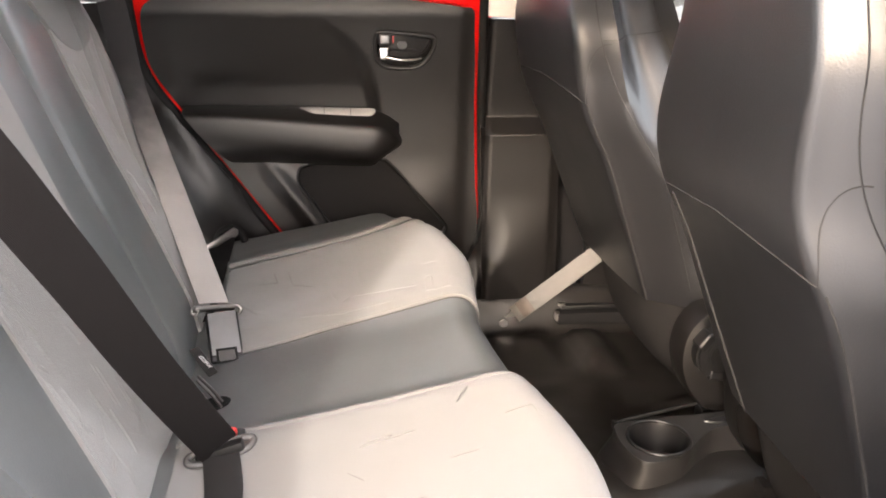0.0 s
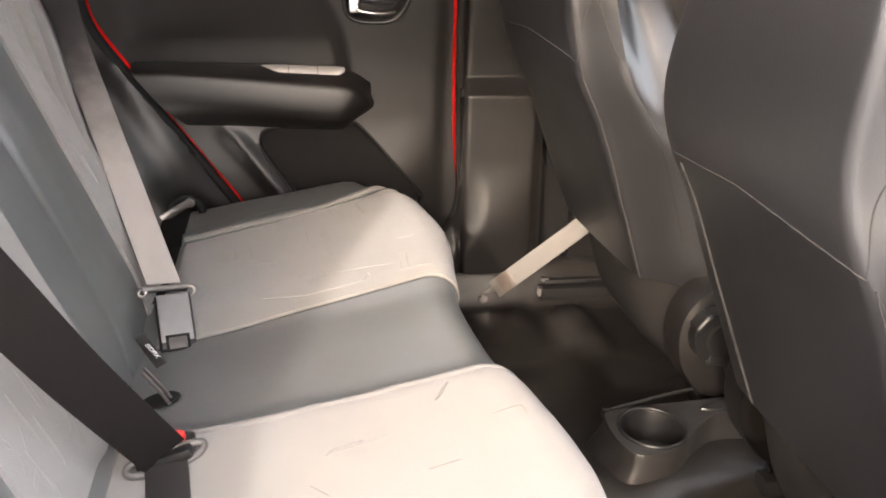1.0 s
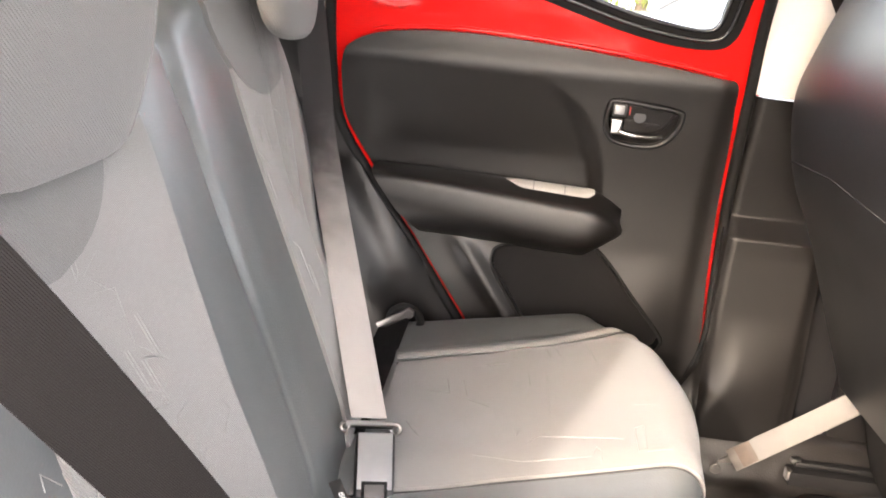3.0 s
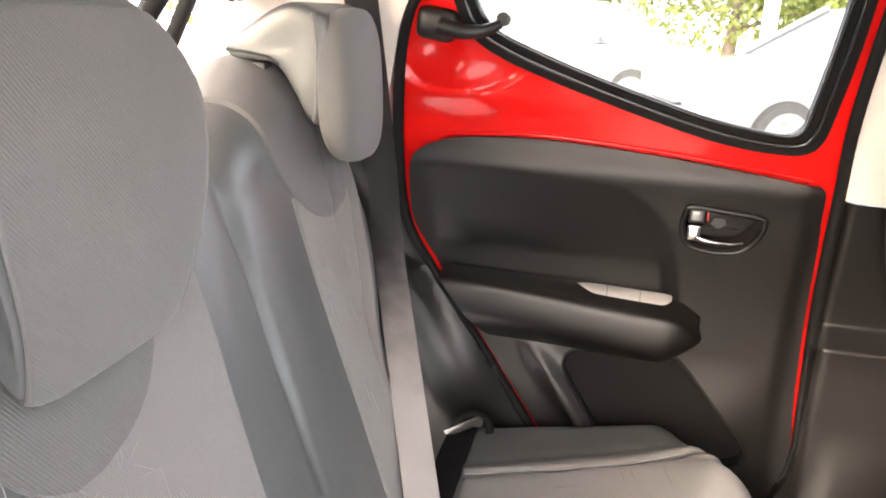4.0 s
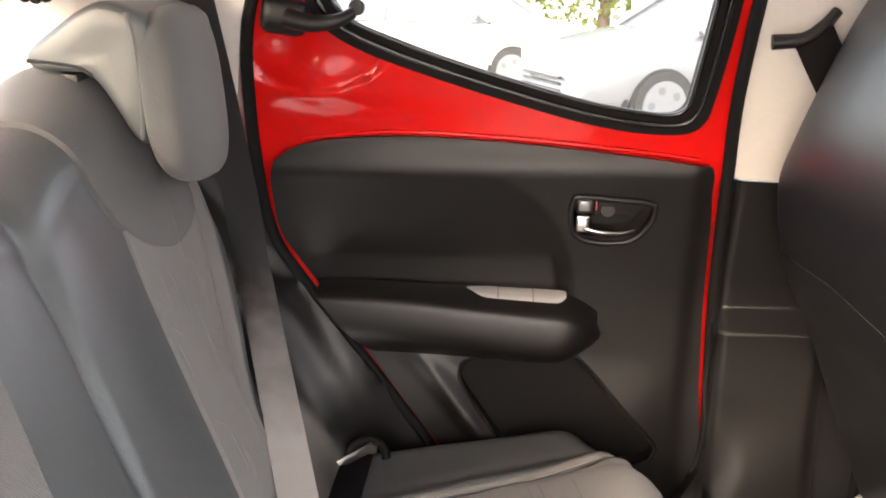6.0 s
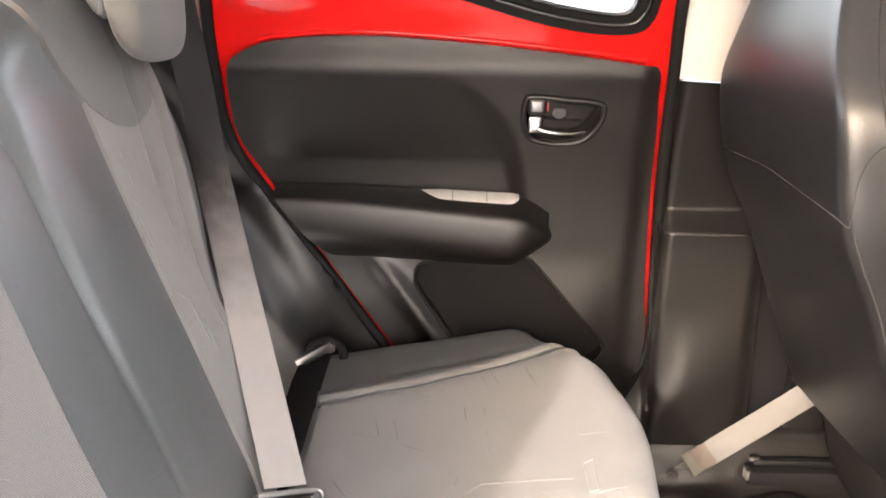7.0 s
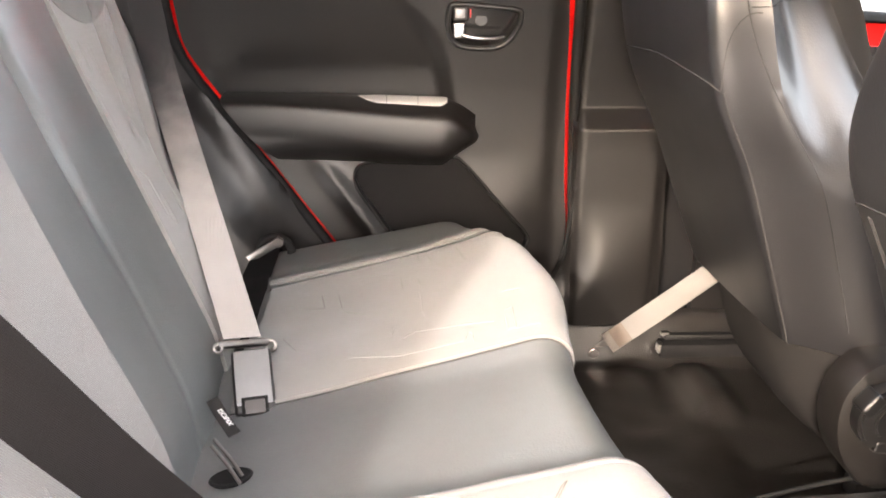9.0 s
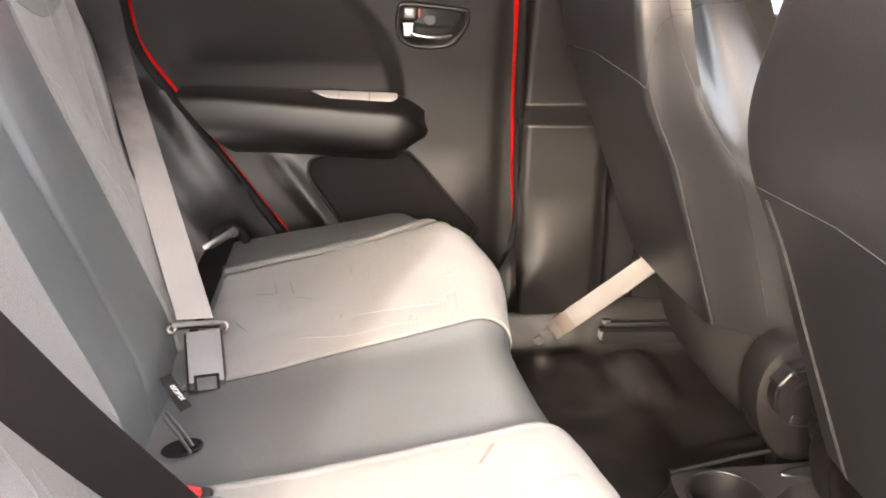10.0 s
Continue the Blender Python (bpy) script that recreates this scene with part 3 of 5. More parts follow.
def build_door():
    door = empty("rear_door", (0.06, 0.65, 0.43), "closed red car door with black plastic lining", "car door")
    def metal_y(x, z):
        swell = 0.012 * bell(x + 0.17, 0.05) * bell(z - 1.115, 0.03) - 0.010 * bell(x + 0.20, 0.03) * bell(z - 1.17, 0.03) + 0.012 * step(1.05, 1.10, z) * step(0.05, -0.2, x)
        r = math.hypot((x + 0.165 - 0.25 * (z - 1.15)) / 0.105, (z - 1.150) / 0.058)
        recess = 0.009 * step(1.0, 0.78, r)
        return side_y(x, z) + 0.006 - swell + recess
    cx, cz = span(-0.27, 0.40, 44) + span(-0.265, -0.035, 29), span(0.43, 1.36, 62) + span(1.077, 1.223, 21)
    part("door_panel", sheet(grown(smooth_loop(DOOR_OUT), 0.028), [smooth_loop(WINDOW_OUT)], metal_y, 0.035, cx, cz), RED, door, "glossy red painted metal")
    trim = part("door_lining", sheet(smooth_loop(TRIM_OUT), [smooth_loop(POCKET), smooth_loop(GRIP)], trim_y, 0.012, span(-0.23, 0.37, 72), span(0.45, 1.03, 66)), PLASTIC, door, "black grained plastic lining")
    flange = spline([(x, metal_y(x, z + 0.004) - 0.001, z + 0.004) for x, z in ((-0.20, 1.024), (-0.173, 1.030), (-0.052, 1.038), (0.105, 1.030), (0.25, 1.016), (0.345, 1.004))], 10)
    part("flange", tube(flange, 0.0035, 8), RED, door)
    # window
    seal = part("window_seal", sheet(smooth_loop(WINDOW_OUT), [smooth_loop(WINDOW_IN)], lambda x, z: side_y(x, z) - 0.006, 0.03, [], []), RUBBER, door, "black rubber window seal")
    lip = smooth_loop(WINDOW_IN)
    part("seal_bead", tube([(x, side_y(x, z) - 0.006, z) for x, z in lip], 0.0035, 8, closed=True), SEALGLOSS, seal)
    mid = [((a[0] + b[0]) / 2, (a[1] + b[1]) / 2) for a, b in zip(smooth_loop(WINDOW_IN), smooth_loop(WINDOW_OUT))]
    part("seal_bead", tube([(x, side_y(x, z) - 0.008, z) for x, z in mid], 0.004, 8, closed=True), SEALGLOSS, seal)
    pane = part("pane", sheet(smooth_loop([(x + (0.003 if x > 0.1 else -0.003), z) for x, z in WINDOW_IN]), [], lambda x, z: side_y(x, z) + 0.012, 0.003), PANE, door, "clear hinged window glass", smooth=0)
    pane.visible_shadow = False
    # catch of the hinged window
    catch = part("window_catch", box((0.058, 0.036, 0.046), (-0.198, side_y(-0.2, 1.2) - 0.012, 1.196), 0.016, Matrix.Rotation(radians(8), 4, "Y"), seg=4), SMOOTH, door, "black plastic window catch")
    part("catch_arm", tube(spline([(-0.190, 0.525, 1.194), (-0.160, 0.520, 1.188), (-0.128, 0.521, 1.191), (-0.108, 0.528, 1.201)], 6), lambda t: 0.016 - 0.007 * t, 10, flat=0.8), SMOOTH, catch)
    part("catch_knob", disc(0.010, 0.014, (-0.104, 0.532, 1.207), Matrix.Rotation(radians(90), 4, "X"), 20), SMOOTH, catch)
    # armrest
    bm = bmesh.new()
    prof = [(0.012, 0.809), (-0.012, 0.807), (-0.030, 0.804), (-0.040, 0.801), (-0.0455, 0.796), (-0.049, 0.785), (-0.0515, 0.765), (-0.050, 0.748), (-0.042, 0.733), (-0.026, 0.716), (-0.008, 0.702), (0.012, 0.692)]
    prof = [(p.x, p.z + 0.006) for p in spline([(a, 0, b) for a, b in prof], 4)]
    def drop(x, p):
        return step(-0.16, 0.25, x) * lerp(0.010, 0.028, min(1.0, max(0.0, -p / 0.048))) + 0.012 * step(0.18, 0.24, x)
    rows = []
    for s in span(0, 1, 48):
        row = []
        for p, z in prof:
            x0 = curve(z, (0.69, 0.81), (-0.095, -0.188))
            x1 = curve(z, (0.69, 0.735, 0.775, 0.797, 0.809), (0.162, 0.192, 0.219, 0.228, 0.222))
            end = max(0.0, (s - 0.84) / 0.16)
            k = max(0.0, 1 - end ** 2.2) ** 0.5
            x = lerp(x0, x1, s)
            row.append((x, side_y(x, z) - 0.026 + (p * k if p < 0 else p), z - drop(x, p) - 0.016 * end ** 2 * step(0.74, 0.80, z)))
        rows.append(row)
    vs = lattice(bm, rows)
    bm.faces.new(vs[0])
    bm.faces.new(vs[-1])
    arm = part("armrest", bm, PLASTIC, door, "black plastic armrest with a pull cup")
    for a, b in ((0.030, 0.0755), (0.0765, 0.1265), (0.1275, 0.175)):
        b0 = bmesh.new()
        rows = []
        for x in span(a, b, 8):
            reach = 0.024 * (step(0.026, 0.062, x) ** 0.7) * (step(0.182, 0.160, x) ** 0.6)
            row = []
            for t in (-0.3, 0, 0.3, 0.6, 0.9, 1.0):
                p = 0.004 - reach * t
                z = curve(-p, (-0.012, 0.012, 0.030, 0.040), (0.815, 0.813, 0.810, 0.807))
                row.append((x, side_y(x, z) - 0.026 + p, z - drop(x, p) + (0.0012 if t < 0.95 else -0.002)))
            rows.append(row)
        lattice(b0, rows)
        ret = bmesh.ops.extrude_face_region(b0, geom=b0.faces[:], use_keep_orig=True)
        for g in ret["geom"]:
            if isinstance(g, bmesh.types.BMVert):
                g.co.z -= 0.006
        part("cup_insert", b0, SILVER, arm, "light grey plastic insert")
    # pocket in the lining
    loop = smooth_loop(POCKET)
    bm = bmesh.new()
    lattice(bm, [[(x, trim_y(x, z) + d, z) for x, z in loop] for d in (-0.001, 0.018, 0.030)], close_u=True)
    part("pocket_wall", bm, PLASTIC, trim)
    part("pocket_back", sheet(loop, [], lambda x, z: trim_y(x, z) + 0.030, 0.004, span(0.03, 0.3, 10), span(0.53, 0.68, 8)), POCKETBLACK, trim, "smooth black pocket panel")
    part("pocket_lip", tube([(x, trim_y(x, z) + 0.001, z) for x, z in loop], 0.0035, 8, closed=True), RUBBER, trim)
    # inner release
    loop = smooth_loop(GRIP)
    bm = bmesh.new()
    lattice(bm, [[(x, trim_y(x, z) + d, z) for x, z in loop] for d in (-0.003, 0.014, 0.024)], close_u=True)
    rel = part("door_release", bm, SMOOTH, door, "dark recessed door release with chrome lever")
    part("release_cup", sheet(loop, [], lambda x, z: trim_y(x, z) + 0.024, 0.004), PIANO, rel)
    part("bezel", tube([(x, trim_y(x, z) - 0.003, z) for x, z in loop], 0.0042, 8, closed=True), SMOOTH, rel)
    y0 = trim_y(0.23, 0.91)
    part("lever", tube(spline([(0.188, y0 + 0.002, 0.9150), (0.205, y0 - 0.004, 0.9080), (0.24, y0 - 0.004, 0.9045), (0.264, y0 + 0.002, 0.9070)], 8), lambda t: 0.0044 - 0.0020 * t, 10), CHROME, rel, "chrome pull lever")
    part("lever_hub", box((0.022, 0.012, 0.026), (0.192, y0 + 0.001, 0.9170), 0.005, seg=3), CHROME, rel, "chrome lever end")
    part("lock_tab", box((0.026, 0.012, 0.024), (0.194, y0 + 0.003, 0.9430), 0.004, seg=3), SMOOTH, rel)
    part("lock_face", box((0.015, 0.004, 0.014), (0.193, y0 - 0.004, 0.9430), 0.002), BUCKLE, rel)
    part("lock_mark", box((0.002, 0.003, 0.013), (0.209, y0 - 0.003, 0.9430), 0.001), REDTAB, rel, "red lock marker")
    part("screw_cap", disc(0.010, 0.004, (0.228, y0 + 0.020, 0.9320), Matrix.Rotation(radians(90), 4, "X"), 24, 0.001), SMOOTH, rel)


# ---------- the rear bench ----------
FRONT_NEAR = 0.022


def bench_front(y):
    a = abs(y)
    return 0.302 + 0.020 * bell(a - 0.30, 0.12) - 0.075 * step(0.42, 0.60, a) - 0.030 * y + FRONT_NEAR * step(0.12, -0.22, y)


def cushion_top(x, y):
    a = abs(y)
    lobe = step(0.085, 0.16, a)
    dish = -0.014 * lobe * bell(x - 0.0, 0.12) * bell(a - 0.29, 0.11)
    return 0.546 + 0.19 * (x + 0.1) + 0.014 * lobe + dish - 0.004 * bell(a - 0.437 - 0.15 * x, 0.010) + 0.006 * bell(a - 0.454 - 0.15 * x, 0.011) - 0.003 * bell(a - 0.478 - 0.15 * x, 0.010) - 0.028 * step(0.575, 0.612, a) + 0.0025 * noise.noise((x * 14, y * 14, 1.0))


def cushion_surface(u, v):
    """u: across the car; v: metres from the back edge, over the front roll and down."""
    y, f = u, bench_front(u)
    r = 0.050
    flat_len = f - r + 0.15
    if v <= flat_len:
        x = -0.15 + v
        return (x, y, cushion_top(x, y))
    xe = f - r
    z0 = cushion_top(xe, y)
    arc = r * math.pi / 2
    if v <= flat_len + arc:
        a = (v - flat_len) / r
        return (xe + r * math.sin(a), y, z0 - r * (1 - math.cos(a)) + 0.19 * r * math.sin(a))
    d = v - flat_len - arc
    return (f - 0.10 * d, y, z0 - r + 0.19 * r - d)


def back_top(y):
    return 1.086 + 0.058 * bell(y - 0.355, 0.11) + 0.04 * bell(y + 0.20, 0.10) - 0.022 * bell(y - 0.105, 0.05) - 0.03 * step(0.44, 0.52, abs(y - 0.03))


def back_split(z):
    return curve(z, (0.50, 0.6, 0.8, 1.05), (0.020, 0.036, 0.072, 0.116))


def back_face(y, z):
    g = back_split(z)
    inner = 0.004 * bell(y - g - 0.055, 0.045) + 0.004 * bell(y - g + 0.060, 0.050)
    valley = -0.012 * bell(y - g, 0.0075 + 0.012 * step(0.94, 1.06, z)) * step(0.70, 0.94, z) - 0.0015 * bell(y - g - 0.006, 0.005) * step(0.95, 0.80, z)
    hollow = -0.014 * bell(y - 0.31, 0.07) * bell(z - 0.86, 0.14) - 0.014 * bell(y + 0.20, 0.09) * bell(z - 0.84, 0.14)
    folds = -0.011 * bell(y - 0.393 - 0.50 * (z - 0.9), 0.009) * step(0.70, 0.82, z) - 0.005 * bell(y - 0.345 - 0.30 * (z - 0.9), 0.006) * step(0.78, 0.86, z)
    side = -0.05 * step(0.39, 0.51, abs(y - 0.03)) ** 2
    return -0.127 - 0.43 * (z - 0.6) + inner + valley + hollow + folds + side - 0.015 * step(0.62, 0.52, z)


def back_edge(z, near=False):
    """Half the backrest's width: cut away above the wheel arches."""
    if near:
        return curve(z, (0.50, 0.60, 0.68, 0.80, 0.90, 1.05), (0.36, 0.37, 0.385, 0.415, 0.435, 0.425))
    return curve(z, (0.50, 0.60, 0.68, 0.74, 0.80, 0.845, 0.90, 1.00, 1.05), (0.305, 0.308, 0.315, 0.330, 0.370, 0.402, 0.438, 0.498, 0.505))


def back_surface(u, v):
    """u: across the car, before the cut-away; v: metres up the front, over the top and down behind."""
    z = min(0.50 + v, 1.04)
    if u > 0.30:
        y = 0.30 + (u - 0.30) * (back_edge(z) - 0.30) / 0.255
    elif u < -0.20:
        y = -0.20 + (u + 0.20) * (back_edge(z, True) - 0.20) / 0.355
    else:
        y = u
    zt, r = back_top(y), 0.055
    zf = zt - r
    rise = zf - 0.50
    if v <= rise:
        return (back_face(y, 0.50 + v), y, 0.50 + v)
    x0 = back_face(y, zf)
    arc = r * math.pi
    if v <= rise + arc:
        a = (v - rise) / r
        return (x0 - r * 1.15 * (1 - math.cos(a)) - 0.10 * r * math.sin(a), y, zf + r * math.sin(a))
    d = v - rise - arc
    return (x0 - 2.3 * r + 0.30 * d, y, zf - d)


def strokes(S, boxes, n, seed, parent, mat, lift):
    """Short embroidered lines scattered over a cover: bars, hooks and pairs."""
    rnd = random.Random(seed)
    for i in range(n):
        u0, u1, v0, v1 = boxes[i % len(boxes)]
        u, v = rnd.uniform(u0, u1), rnd.uniform(v0, v1)
        kind = rnd.randrange(4)
        du, dv = rnd.choice(((0.03, 0.004), (0.004, 0.03), (0.022, 0.012), (-0.02, 0.016), (0.006, 0.045)))
        if kind == 0:
            runs = [[(u, v), (u + du, v + dv)]]
        elif kind == 1:
            runs = [[(u, v), (u + du, v + dv), (u + du - 0.5 * dv, v + dv + 0.5 * du)]]
        elif kind == 2:
            runs = [[(u, v), (u + du, v + dv)], [(u + 0.006, v - 0.006), (u + du + 0.006, v + dv - 0.006)]]
        else:
            runs = [[(u, v), (u + du, v + dv), (u + du + 0.006, v + dv + 0.006), (u + 0.006, v + 0.006), (u, v)]]
        bm = bmesh.new()
        for run in runs:
            pts = []
            for a, b in zip(run, run[1:]):
                for t in span(0, 1, 5)[:-1]:
                    pts.append(offset(S, lerp(a[0], b[0], t), lerp(a[1], b[1], t), lift))
            pts.append(offset(S, run[-1][0], run[-1][1], lift))
            tube(pts, 0.0005, 4, bm=bm)
        part("embroidered_line", bm, mat, parent)


def head_restraint(cy, dx, dz, label, tall=1.0):
    thing = empty("head_restraint", (-0.30 + dx, cy, 1.10 + dz), label, "headrest", "rear head restraints")
    outline = [(-0.222, 1.064), (-0.213, 1.10), (-0.212, 1.150), (-0.220, 1.190), (-0.238, 1.215), (-0.262, 1.222), (-0.290, 1.210), (-0.317, 1.188), (-0.320, 1.176),
               (-0.306, 1.166), (-0.285, 1.164), (-0.266, 1.145), (-0.254, 1.115), (-0.245, 1.085), (-0.238, 1.064), (-0.229, 1.055)]
    pts = [(p.x, p.z) for p in spline([(x, 0, z) for x, z in outline], 5, closed=True)]
    cx, cz = -0.240, 1.13
    half = 0.112
    def ring_at(t, grow=0.0):
        k = (1 - abs(t) ** 5) ** 0.22 if abs(t) < 1 else 0.0
        k = lerp(0.60, 1.0, k)
        return [(cx + (x - cx) * k + dx + grow * (x - cx) / 0.04, cy + t * half * (1.0 - 0.24 * step(1.15, 1.04, z) - 0.30 * step(1.165, 1.235, z)), 1.222 + (cz + (z - cz) * k - 1.222) * tall + dz + grow * (z - cz) / 0.09) for x, z in pts]
    bm = bmesh.new()
    vs = lattice(bm, [ring_at(t) for t in (-1, -0.985, -0.96, -0.92, -0.87, -0.8, -0.7, -0.5, -0.25, 0, 0.25, 0.5, 0.7, 0.8, 0.87, 0.92, 0.96, 0.985, 1)], close_u=True)
    bm.faces.new(vs[0])
    bm.faces.new(vs[-1])
    shell = part("cover", bm, VINYL, thing, "grey vinyl cover")
    # cloth face with piping
    n = len(pts)
    face = [i % n for i in range(-5, 20)]
    bm = bmesh.new()
    rows = []
    ts = (-0.93, -0.915, -0.88, -0.8, -0.6, -0.3, 0, 0.3, 0.6, 0.8, 0.88, 0.915, 0.93)
    for t in ts:
        r = ring_at(t, -0.002 if abs(t) > 0.92 else 0.0035)
        rows.append([r[i] for i in face])
    lattice(bm, rows)
    part("cloth_face", bm, CLOTH, thing, "grey mesh cloth face")
    for t in (-0.93, 0.93):
        r = ring_at(t, 0.003)
        part("piping", tube([r[i] for i in face], 0.0016, 6), PIPING, thing)
    thing.location, thing.scale = (-0.342, cy + 0.045, 1.087), (1.1, 1.1, 1.1)
    return thing


def winged_restraint(cy, label):
    """A head restraint whose vinyl shell runs back to a wing over the top of the bench, with a cloth pad ahead."""
    thing = empty("head_restraint", (-0.28, cy, 1.09), label, "headrest", "rear head restraints")
    half = 0.087
    shell = [(-0.246, 1.203), (-0.260, 1.215), (-0.285, 1.222), (-0.308, 1.215), (-0.336, 1.197), (-0.360, 1.180), (-0.366, 1.170), (-0.358, 1.160), (-0.332, 1.158), (-0.308, 1.156),
             (-0.293, 1.142), (-0.276, 1.114), (-0.266, 1.096), (-0.256, 1.092), (-0.247, 1.12), (-0.245, 1.17)]
    loop = [(p.x, p.z) for p in spline([(x, 0, z) for x, z in shell], 5, closed=True)]
    cx, cz = -0.285, 1.175
    ends = [(-0.985, 0.05), (-1.0, 0.5), (-1.0, 0.82), (-0.985, 0.92), (-0.95, 0.97), (-0.88, 0.995), (-0.7, 1.0), (-0.35, 1.0), (0.0, 1.0)]
    stations = ends + [(-t, 1 - (1 - k) * 1.0) for t, k in reversed(ends[:-1])]
    bm = bmesh.new()
    vs = lattice(bm, [[(cx + (x - cx) * k, cy + t * half, cz + (z - cz) * k) for x, z in loop] for t, k in stations], close_u=True)
    bm.faces.new(vs[0])
    bm.faces.new(vs[-1])
    part("cover", bm, HIDE, thing, "dark grey vinyl shell with a rear wing")
    # a plump pad, bowed across and leaning back a little at its top
    def power(v, e):
        return math.copysign(abs(v) ** e, v)
    bm = bmesh.new()
    rows = []
    for i in range(25):
        a = -math.pi / 2 + math.pi * (0.002 + 0.996 * i / 24)
        row = []
        for j in range(40):
            w = 2 * math.pi * j / 40
            px = 0.026 * power(math.cos(w), 0.75) * power(math.cos(a), 0.45)
            t = power(math.sin(a), 0.8 if a > 0 else 0.6)
            pz = 0.0865 * power(math.sin(w), 0.68) * power(math.cos(a), 1.0 if a > 0 else 0.45)
            row.append((-0.236 + px - (0.070 if t > 0 else 0.004) * t * t - 0.07 * pz, cy + t * half * 1.04, 1.132 + pz))
        rows.append(row)
    vs = lattice(bm, rows, close_u=True)
    bm.faces.new(vs[0])
    bm.faces.new(vs[-1])
    part("cloth_pad", bm, CLOTH, thing, "grey mesh cloth pad")
    for s in (-1, 1):
        edge = [(-0.262, 1.212), (-0.258, 1.190), (-0.256, 1.150), (-0.2565, 1.115), (-0.259, 1.096)]
        part("piping", tube(spline([(x, cy + s * half * 0.99, z) for x, z in edge], 6), 0.0024, 6), PIPING, thing)
    fold = [(-0.362, 1.168), (-0.340, 1.1665), (-0.315, 1.163), (-0.300, 1.155)]
    part("fold_seam", tube(spline([(x, cy - half * 0.985, z) for x, z in fold], 6), 0.0022, 6), STITCH, thing)
    for s in (-1, 1):
        part("post_guide", box((0.030, 0.022, 0.012), (-0.338, cy + s * 0.062, 1.149), 0.003, seg=2), WORN, thing, "grey plastic post guide")
    thing.location, thing.scale = (-0.316, cy + 0.086, 1.071), (1.1, 1.1, 1.1)
    return thing


def build_bench():
    bench = empty("rear_bench", (0.05, 0, 0.36), "worn rear bench with grey cloth panels and blue-grey vinyl edges", "car seat")
    us = span(-0.600, 0.612, 122)
    bm = bmesh.new()
    vlen = 0.30 + 0.15 - 0.05 + 0.0785 + 0.17
    vs = span(0, 0.36, 36) + span(0.368, 0.50, 22) + span(0.52, vlen, 6)
    rows = [[cushion_surface(u, v) for u in us] for v in vs]
    rows = [[(x, y, 0.36) for x, y, z in rows[0]]] + rows + [[(x, y, 0.36) for x, y, z in rows[-1]]]
    vsx = lattice(bm, rows, close_v=True)
    bm.faces.new([r[0] for r in vsx])
    bm.faces.new([r[-1] for r in vsx])
    part("seat_cushion", bm, VINYL, bench, "blue-grey vinyl seat cushion")
    bm = bmesh.new()
    us = span(-0.555, 0.0, 46) + span(0.006, 0.17, 40) + span(0.18, 0.555, 46)
    vs = span(0, 0.50, 46) + span(0.505, 0.80, 34) + span(0.82, 1.1, 6)
    rows = [[back_surface(u, v) for u in us] for v in vs]
    vsx = lattice(bm, rows, close_v=True)
    bm.faces.new([r[0] for r in vsx])
    bm.faces.new([r[-1] for r in vsx])
    part("backrest", bm, VINYL, bench, "blue-grey vinyl backrest")
    # cloth panels of the cushion
    def edge_in(v):
        return curve(v, (0.0, 0.10, 0.27, 0.44, 0.62), (0.088, 0.095, 0.111, 0.127, 0.132))
    def edge_out(v):
        return curve(v, (0.0, 0.06, 0.15, 0.24, 0.32, 0.40, 0.50, 0.62), (0.420, 0.425, 0.436, 0.447, 0.463, 0.486, 0.496, 0.498))
    def edge_near(v):
        return curve(v, (0.0, 0.08, 0.25, 0.44, 0.62), (-0.110, -0.115, -0.124, -0.112, -0.108))
    far = part("cloth_panel", pad(cushion_surface, edge_in, edge_out, 0.055, 0.60, 44, 70, -0.004, -0.004), FABRIC, bench, "grey woven cloth panel")
    near = part("cloth_panel", pad(cushion_surface, lambda v: -edge_out(v), edge_near, 0.055, 0.60, 44, 70, -0.004, -0.004), FABRIC, bench, "grey woven cloth panel")
    dark = [[(0.334, 0.11), (0.329, 0.142), (0.365, 0.135)], [(0.361, 0.159), (0.32, 0.167)], [(0.311, 0.169), (0.284, 0.202)], [(0.361, 0.249), (0.327, 0.252)], [(0.349, 0.274), (0.333, 0.275)],
            [(0.431, 0.273), (0.402, 0.279)], [(0.437, 0.286), (0.403, 0.294)], [(0.438, 0.331), (0.387, 0.342)], [(0.396, 0.186), (0.397, 0.217)], [(0.247, 0.095), (0.204, 0.117)]]
    pale = [[(0.211, 0.234), (0.193, 0.238), (0.212, 0.241)], [(0.174, 0.25), (0.189, 0.266), (0.174, 0.362)], [(0.15, 0.189), (0.135, 0.247), (0.14, 0.325), (0.157, 0.33), (0.153, 0.335), (0.133, 0.335)],
            [(0.198, 0.377), (0.204, 0.388), (0.149, 0.386), (0.147, 0.377), (0.198, 0.377)], [(0.145, 0.385), (0.149, 0.413)], [(0.253, 0.381), (0.252, 0.404)], [(0.321, 0.275), (0.247, 0.277), (0.227, 0.28)]]
    for marks, thread in ((dark, INK), (pale, RAISED)):
        for run in marks:
            pts = []
            for a, b in zip(run, run[1:]):
                pts += [offset(cushion_surface, lerp(a[0], b[0], t), lerp(a[1], b[1], t), -0.0040) for t in span(0, 1, 8)[:-1]]
            pts.append(offset(cushion_surface, run[-1][0], run[-1][1], -0.0040))
            part("embroidered_line", tube(pts, 0.0006, 4), thread, far)
    strokes(cushion_surface, [(-0.40, -0.17, 0.10, 0.30), (-0.42, -0.16, 0.25, 0.43)], 10, 5, near, INK, -0.0042)
